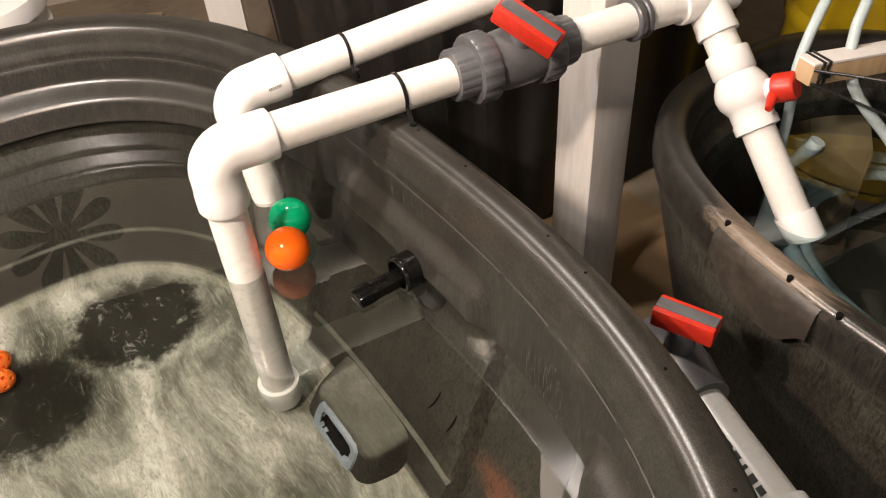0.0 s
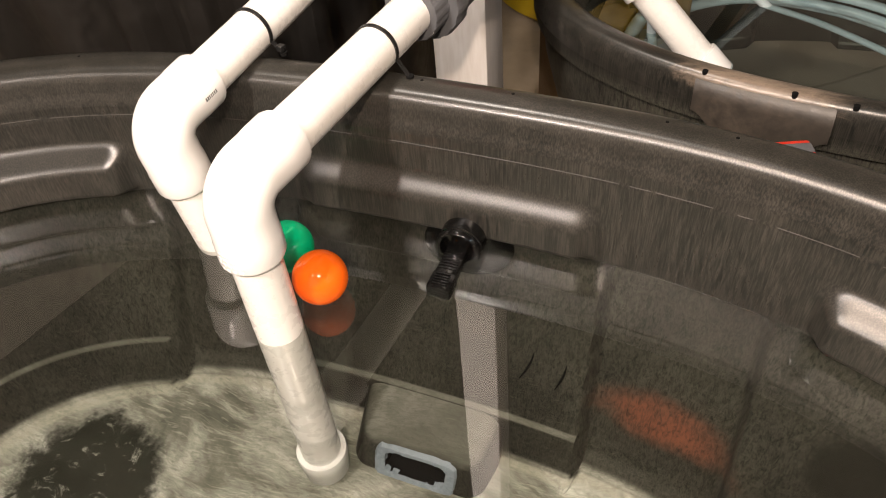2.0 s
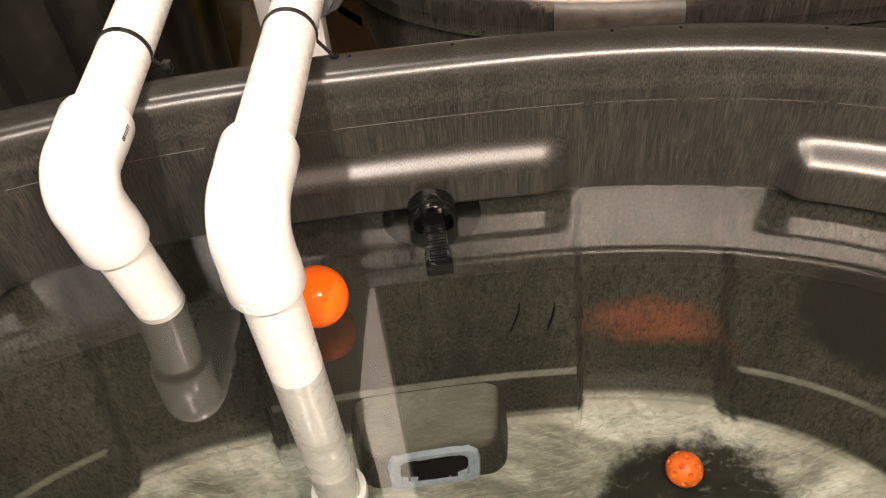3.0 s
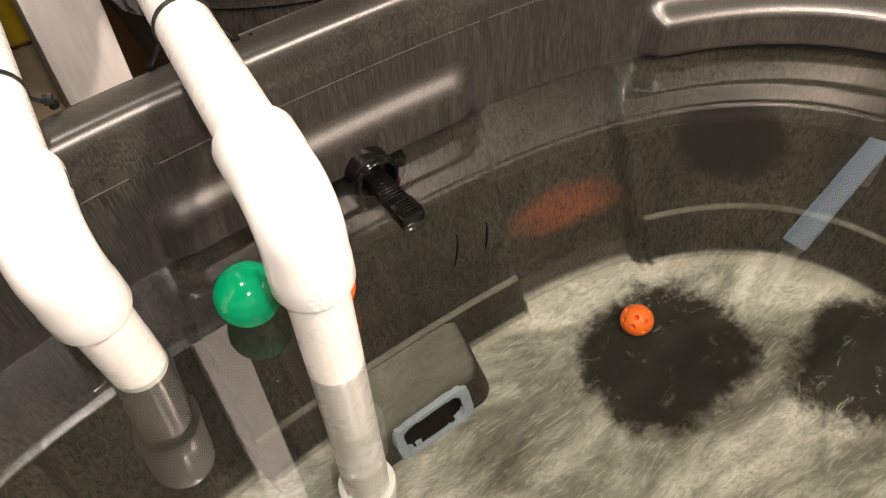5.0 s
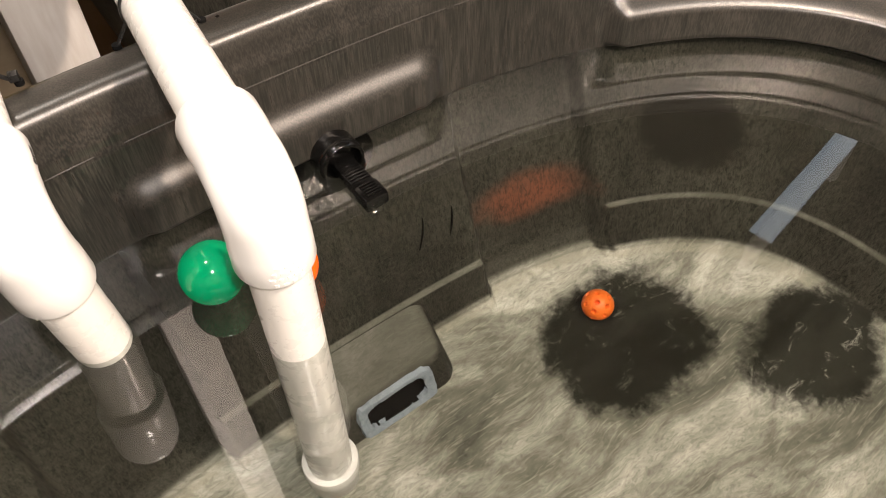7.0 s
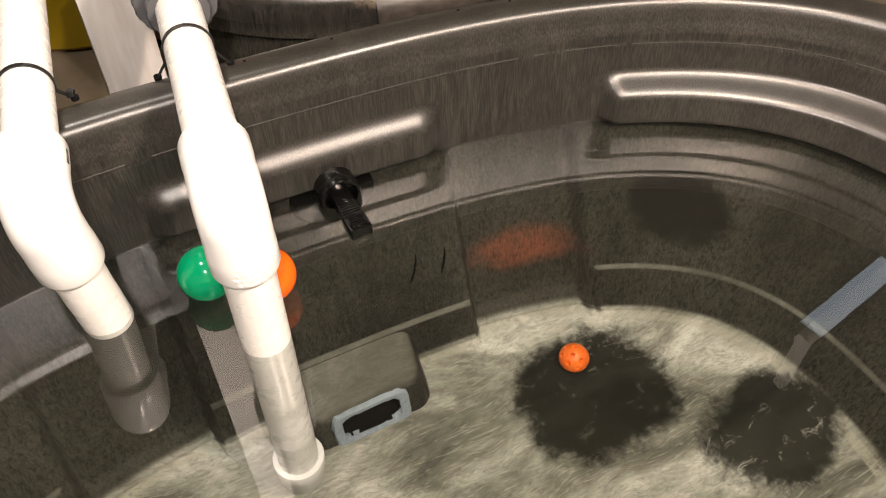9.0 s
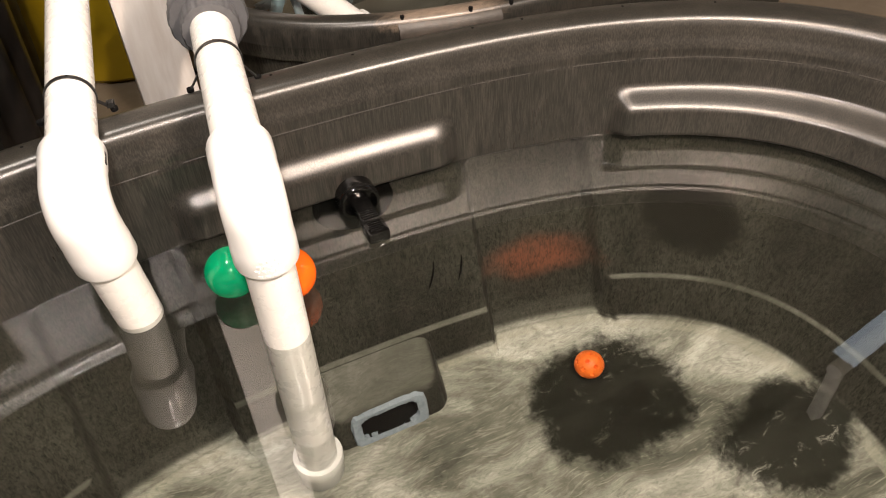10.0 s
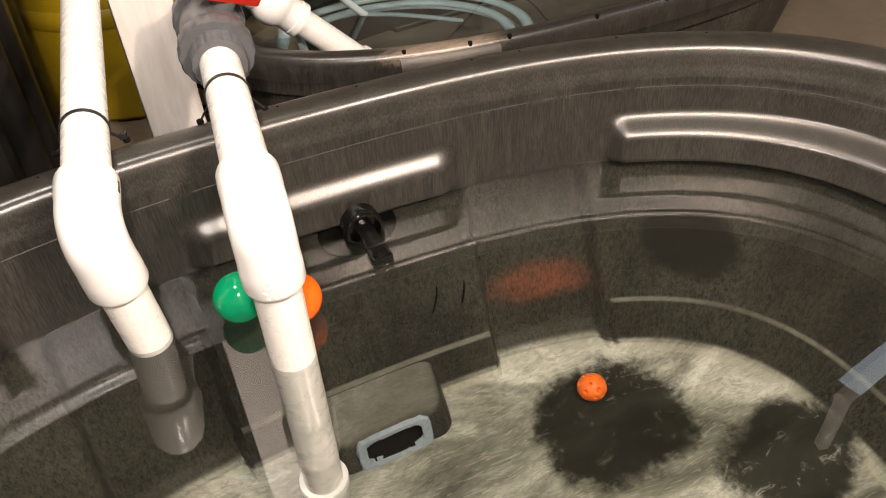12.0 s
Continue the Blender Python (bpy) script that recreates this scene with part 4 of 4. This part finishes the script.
# ---- things behind the tanks ----
def ribbed_tub(name, cx, cy, a, b, z1, material, label, category, flutes=26, turn=14.0):
    """A tall moulded tub with vertical flutes and a rolled rim."""
    bm = bmesh.new()
    segs, rows = 208, []
    prof = [(0.88, FLOOR_Z), (0.90, FLOOR_Z + 0.02), (0.93, FLOOR_Z + 0.3), (0.955, z1 - 0.12), (0.96, z1 - 0.08), (1.0, z1 - 0.075), (1.01, z1 - 0.03), (1.0, z1 - 0.006), (0.985, z1), (0.96, z1 - 0.004), (0.945, z1 - 0.03), (0.90, z1 - 0.3)]
    for i, (f, z) in enumerate(prof):
        ring_ = []
        for k in range(segs):
            x, y = ring_xy(a * f, b * f, 2.8, k, segs)
            wob = 0.022 * step(math.sin(2 * math.pi * k / segs * flutes), -0.35, 0.35) if 0 < i < 4 else 0
            ring_.append(bm.verts.new((x * (1 - wob / a), y * (1 - wob / b), z)))
        rows.append(ring_)
    th = thing(name, label, category, pose(cx, cy, 0, 0, 0, turn))
    rows = [[v.co.copy() for v in ring_] for ring_ in rows]
    bm.free()
    for nm, piece in (("body", rows[:5] + rows[9:]), ("rim", rows[4:11])):
        bm = bmesh.new()
        made = [[bm.verts.new(c) for c in ring_] for ring_ in piece]
        for i, (p, q) in enumerate(zip(made, made[1:])):
            if nm == "body" and i == 4:
                continue
            for k in range(segs):
                bm.faces.new((p[k], p[(k + 1) % segs], q[(k + 1) % segs], q[k]))
        if nm == "body":
            bm.faces.new(made[0])
            bm.faces.new(made[-1])
        part(nm, bm, material, th)
    return th


ribbed_tub("storage_tub", -0.88, 0.80, 0.46, 0.62, 0.36, M_DARKBIN, "tall fluted dark plastic tub behind the tank", "tub")

def drum_ring(spans):
    """A turned band of the drum: (part of the radius, height) from below."""
    return along((0, 0, 0), (0, 0, 1), [(z, 0.29 * f) for f, z in spans], 64)


dr = thing("plastic_drum", "yellow plastic drum standing on the floor", "drum", pose(-0.45, 1.67, 0))
part("body", drum_ring([(0.9, FLOOR_Z), (0.98, FLOOR_Z + 0.02), (1.0, FLOOR_Z + 0.06), (1.0, 0.36), (0.96, 0.40)]), M_YELLOW, dr)
for z in (-0.17, 0.15):
    part("hoop", drum_ring([(0.99, z - 0.03), (1.03, z - 0.015), (1.03, z + 0.015), (0.99, z + 0.03)]), M_YELLOW, dr)
part("lid", drum_ring([(0.93, 0.398), (0.985, 0.40), (0.99, 0.412), (0.97, 0.422), (0.90, 0.424), (0.88, 0.418)]), M_YELLOW, dr)

carton = thing("cardboard_box", "plain brown cardboard box on the floor", "box", pose(-0.115, 1.04, FLOOR_Z, 0, 0, -41))
for nm, d in (("side", (-0.13, 0.13, -0.10, -0.094)), ("side", (-0.13, 0.13, 0.094, 0.10)), ("side", (-0.13, -0.124, -0.094, 0.094)), ("side", (0.124, 0.13, -0.094, 0.094))):
    part(nm, block(*d, 0.0, 0.36, 0.001), M_CARD, carton)
part("flap", block(-0.129, 0.129, -0.099, 0.0, 0.36, 0.364, 0.001), M_CARD, carton)
part("flap", block(-0.129, 0.129, 0.001, 0.099, 0.36, 0.364, 0.001), M_CARD, carton)
# hand slots are near-black blocks, the shade inside put into their colour
for z in (0.24, 0.30):
    part("hand_slot_shade", block(-0.06, 0.02, -0.1025, -0.0995, z, z + 0.018, 0.001), M_SHADE_AND_MARKS, carton)

sheet = part("cardboard_sheet", block(-0.22, 0.22, -0.16, 0.16, 0, 0.006, 0.001), M_CARD)
sheet.matrix_basis = pose(-0.27, 0.80, FLOOR_Z + 0.001, 0, 0, 20)
tagged(sheet, "flat piece of brown cardboard on the floor", "cardboard")


def bucket(x, y, z0, r, h):
    bm = bmesh.new()
    rows = []
    prof = [(0.84, 0), (0.86, 0.005), (0.95, h * 0.8), (0.99, h * 0.81), (0.99, h * 0.86), (0.96, h * 0.87), (0.98, h * 0.93), (1.02, h * 0.935), (1.03, h * 0.97), (1.02, h), (0.93, h), (0.91, h - 0.008), (0.5, h - 0.006)]
    for f, z in prof:
        rows.append([bm.verts.new((r * f * math.cos(2 * math.pi * k / 64), r * f * math.sin(2 * math.pi * k / 64), z)) for k in range(64)])
    for p, q in zip(rows, rows[1:]):
        for k in range(64):
            bm.faces.new((p[k], p[(k + 1) % 64], q[(k + 1) % 64], q[k]))
    bm.faces.new(rows[0])
    bm.faces.new(rows[-1])
    ob = part("bucket", bm, M_PVC_FIT)
    ob.matrix_basis = pose(x, y, z0)
    return tagged(ob, "white plastic bucket with a lid on the floor", "bucket")


bucket(-0.98, -0.44, FLOOR_Z, 0.20, 0.56)

# placed out of view, shaped after a dark reflection in the water
rosette = thing("black_rosette", "unseen black ten-lobed rosette on an added thin stand", "ornament", pose(-0.89, -0.40, 0.479, 0, 124, 13))
part("hub", along((0, 0, -0.006), (0, 0, 1), [(0, 0.02), (0.012, 0.022), (0.016, 0.016)]), M_BLACK, rosette)
for k in range(10):
    q = 2 * math.pi * k / 10
    c, s_ = math.cos(q), math.sin(q)
    pts = [(r * c, r * s_, 0.0) for r in (0.018, 0.055, 0.095, 0.122, 0.138)]
    bm = tube(pts, [0.008, 0.014, 0.022, 0.021, 0.009], 10)
    for v in bm.verts:
        v.co.z *= 0.3
    part("lobe", bm, M_BLACK, rosette)
st = part("stand", tube([(-0.895, -0.401, 0.479), (-0.93, -0.41, 0.30), (-0.94, -0.415, 0.088)], 0.005, 10), M_BLACK, None)
st.parent = rosette
st.matrix_parent_inverse = pose(-0.89, -0.40, 0.479, 0, 124, 13).inverted()

plank = part("wood_lath", block(-0.03, 0.03, -0.5, 0.5, 0, 0.018, 0.002), M_WOOD)
plank.matrix_basis = pose(-1.62, -0.25, FLOOR_Z + 0.001, 0, 0, 68)
tagged(plank, "raw wooden lath lying on the floor", "board")
board = part("white_board", block(-0.05, 0.05, -0.01, 0.01, 0, 0.5, 0.002), M_POST)
board.matrix_basis = pose(-1.38, 0.14, FLOOR_Z, 0, 0, 75)
tagged(board, "upright white painted board beside the tub", "board")
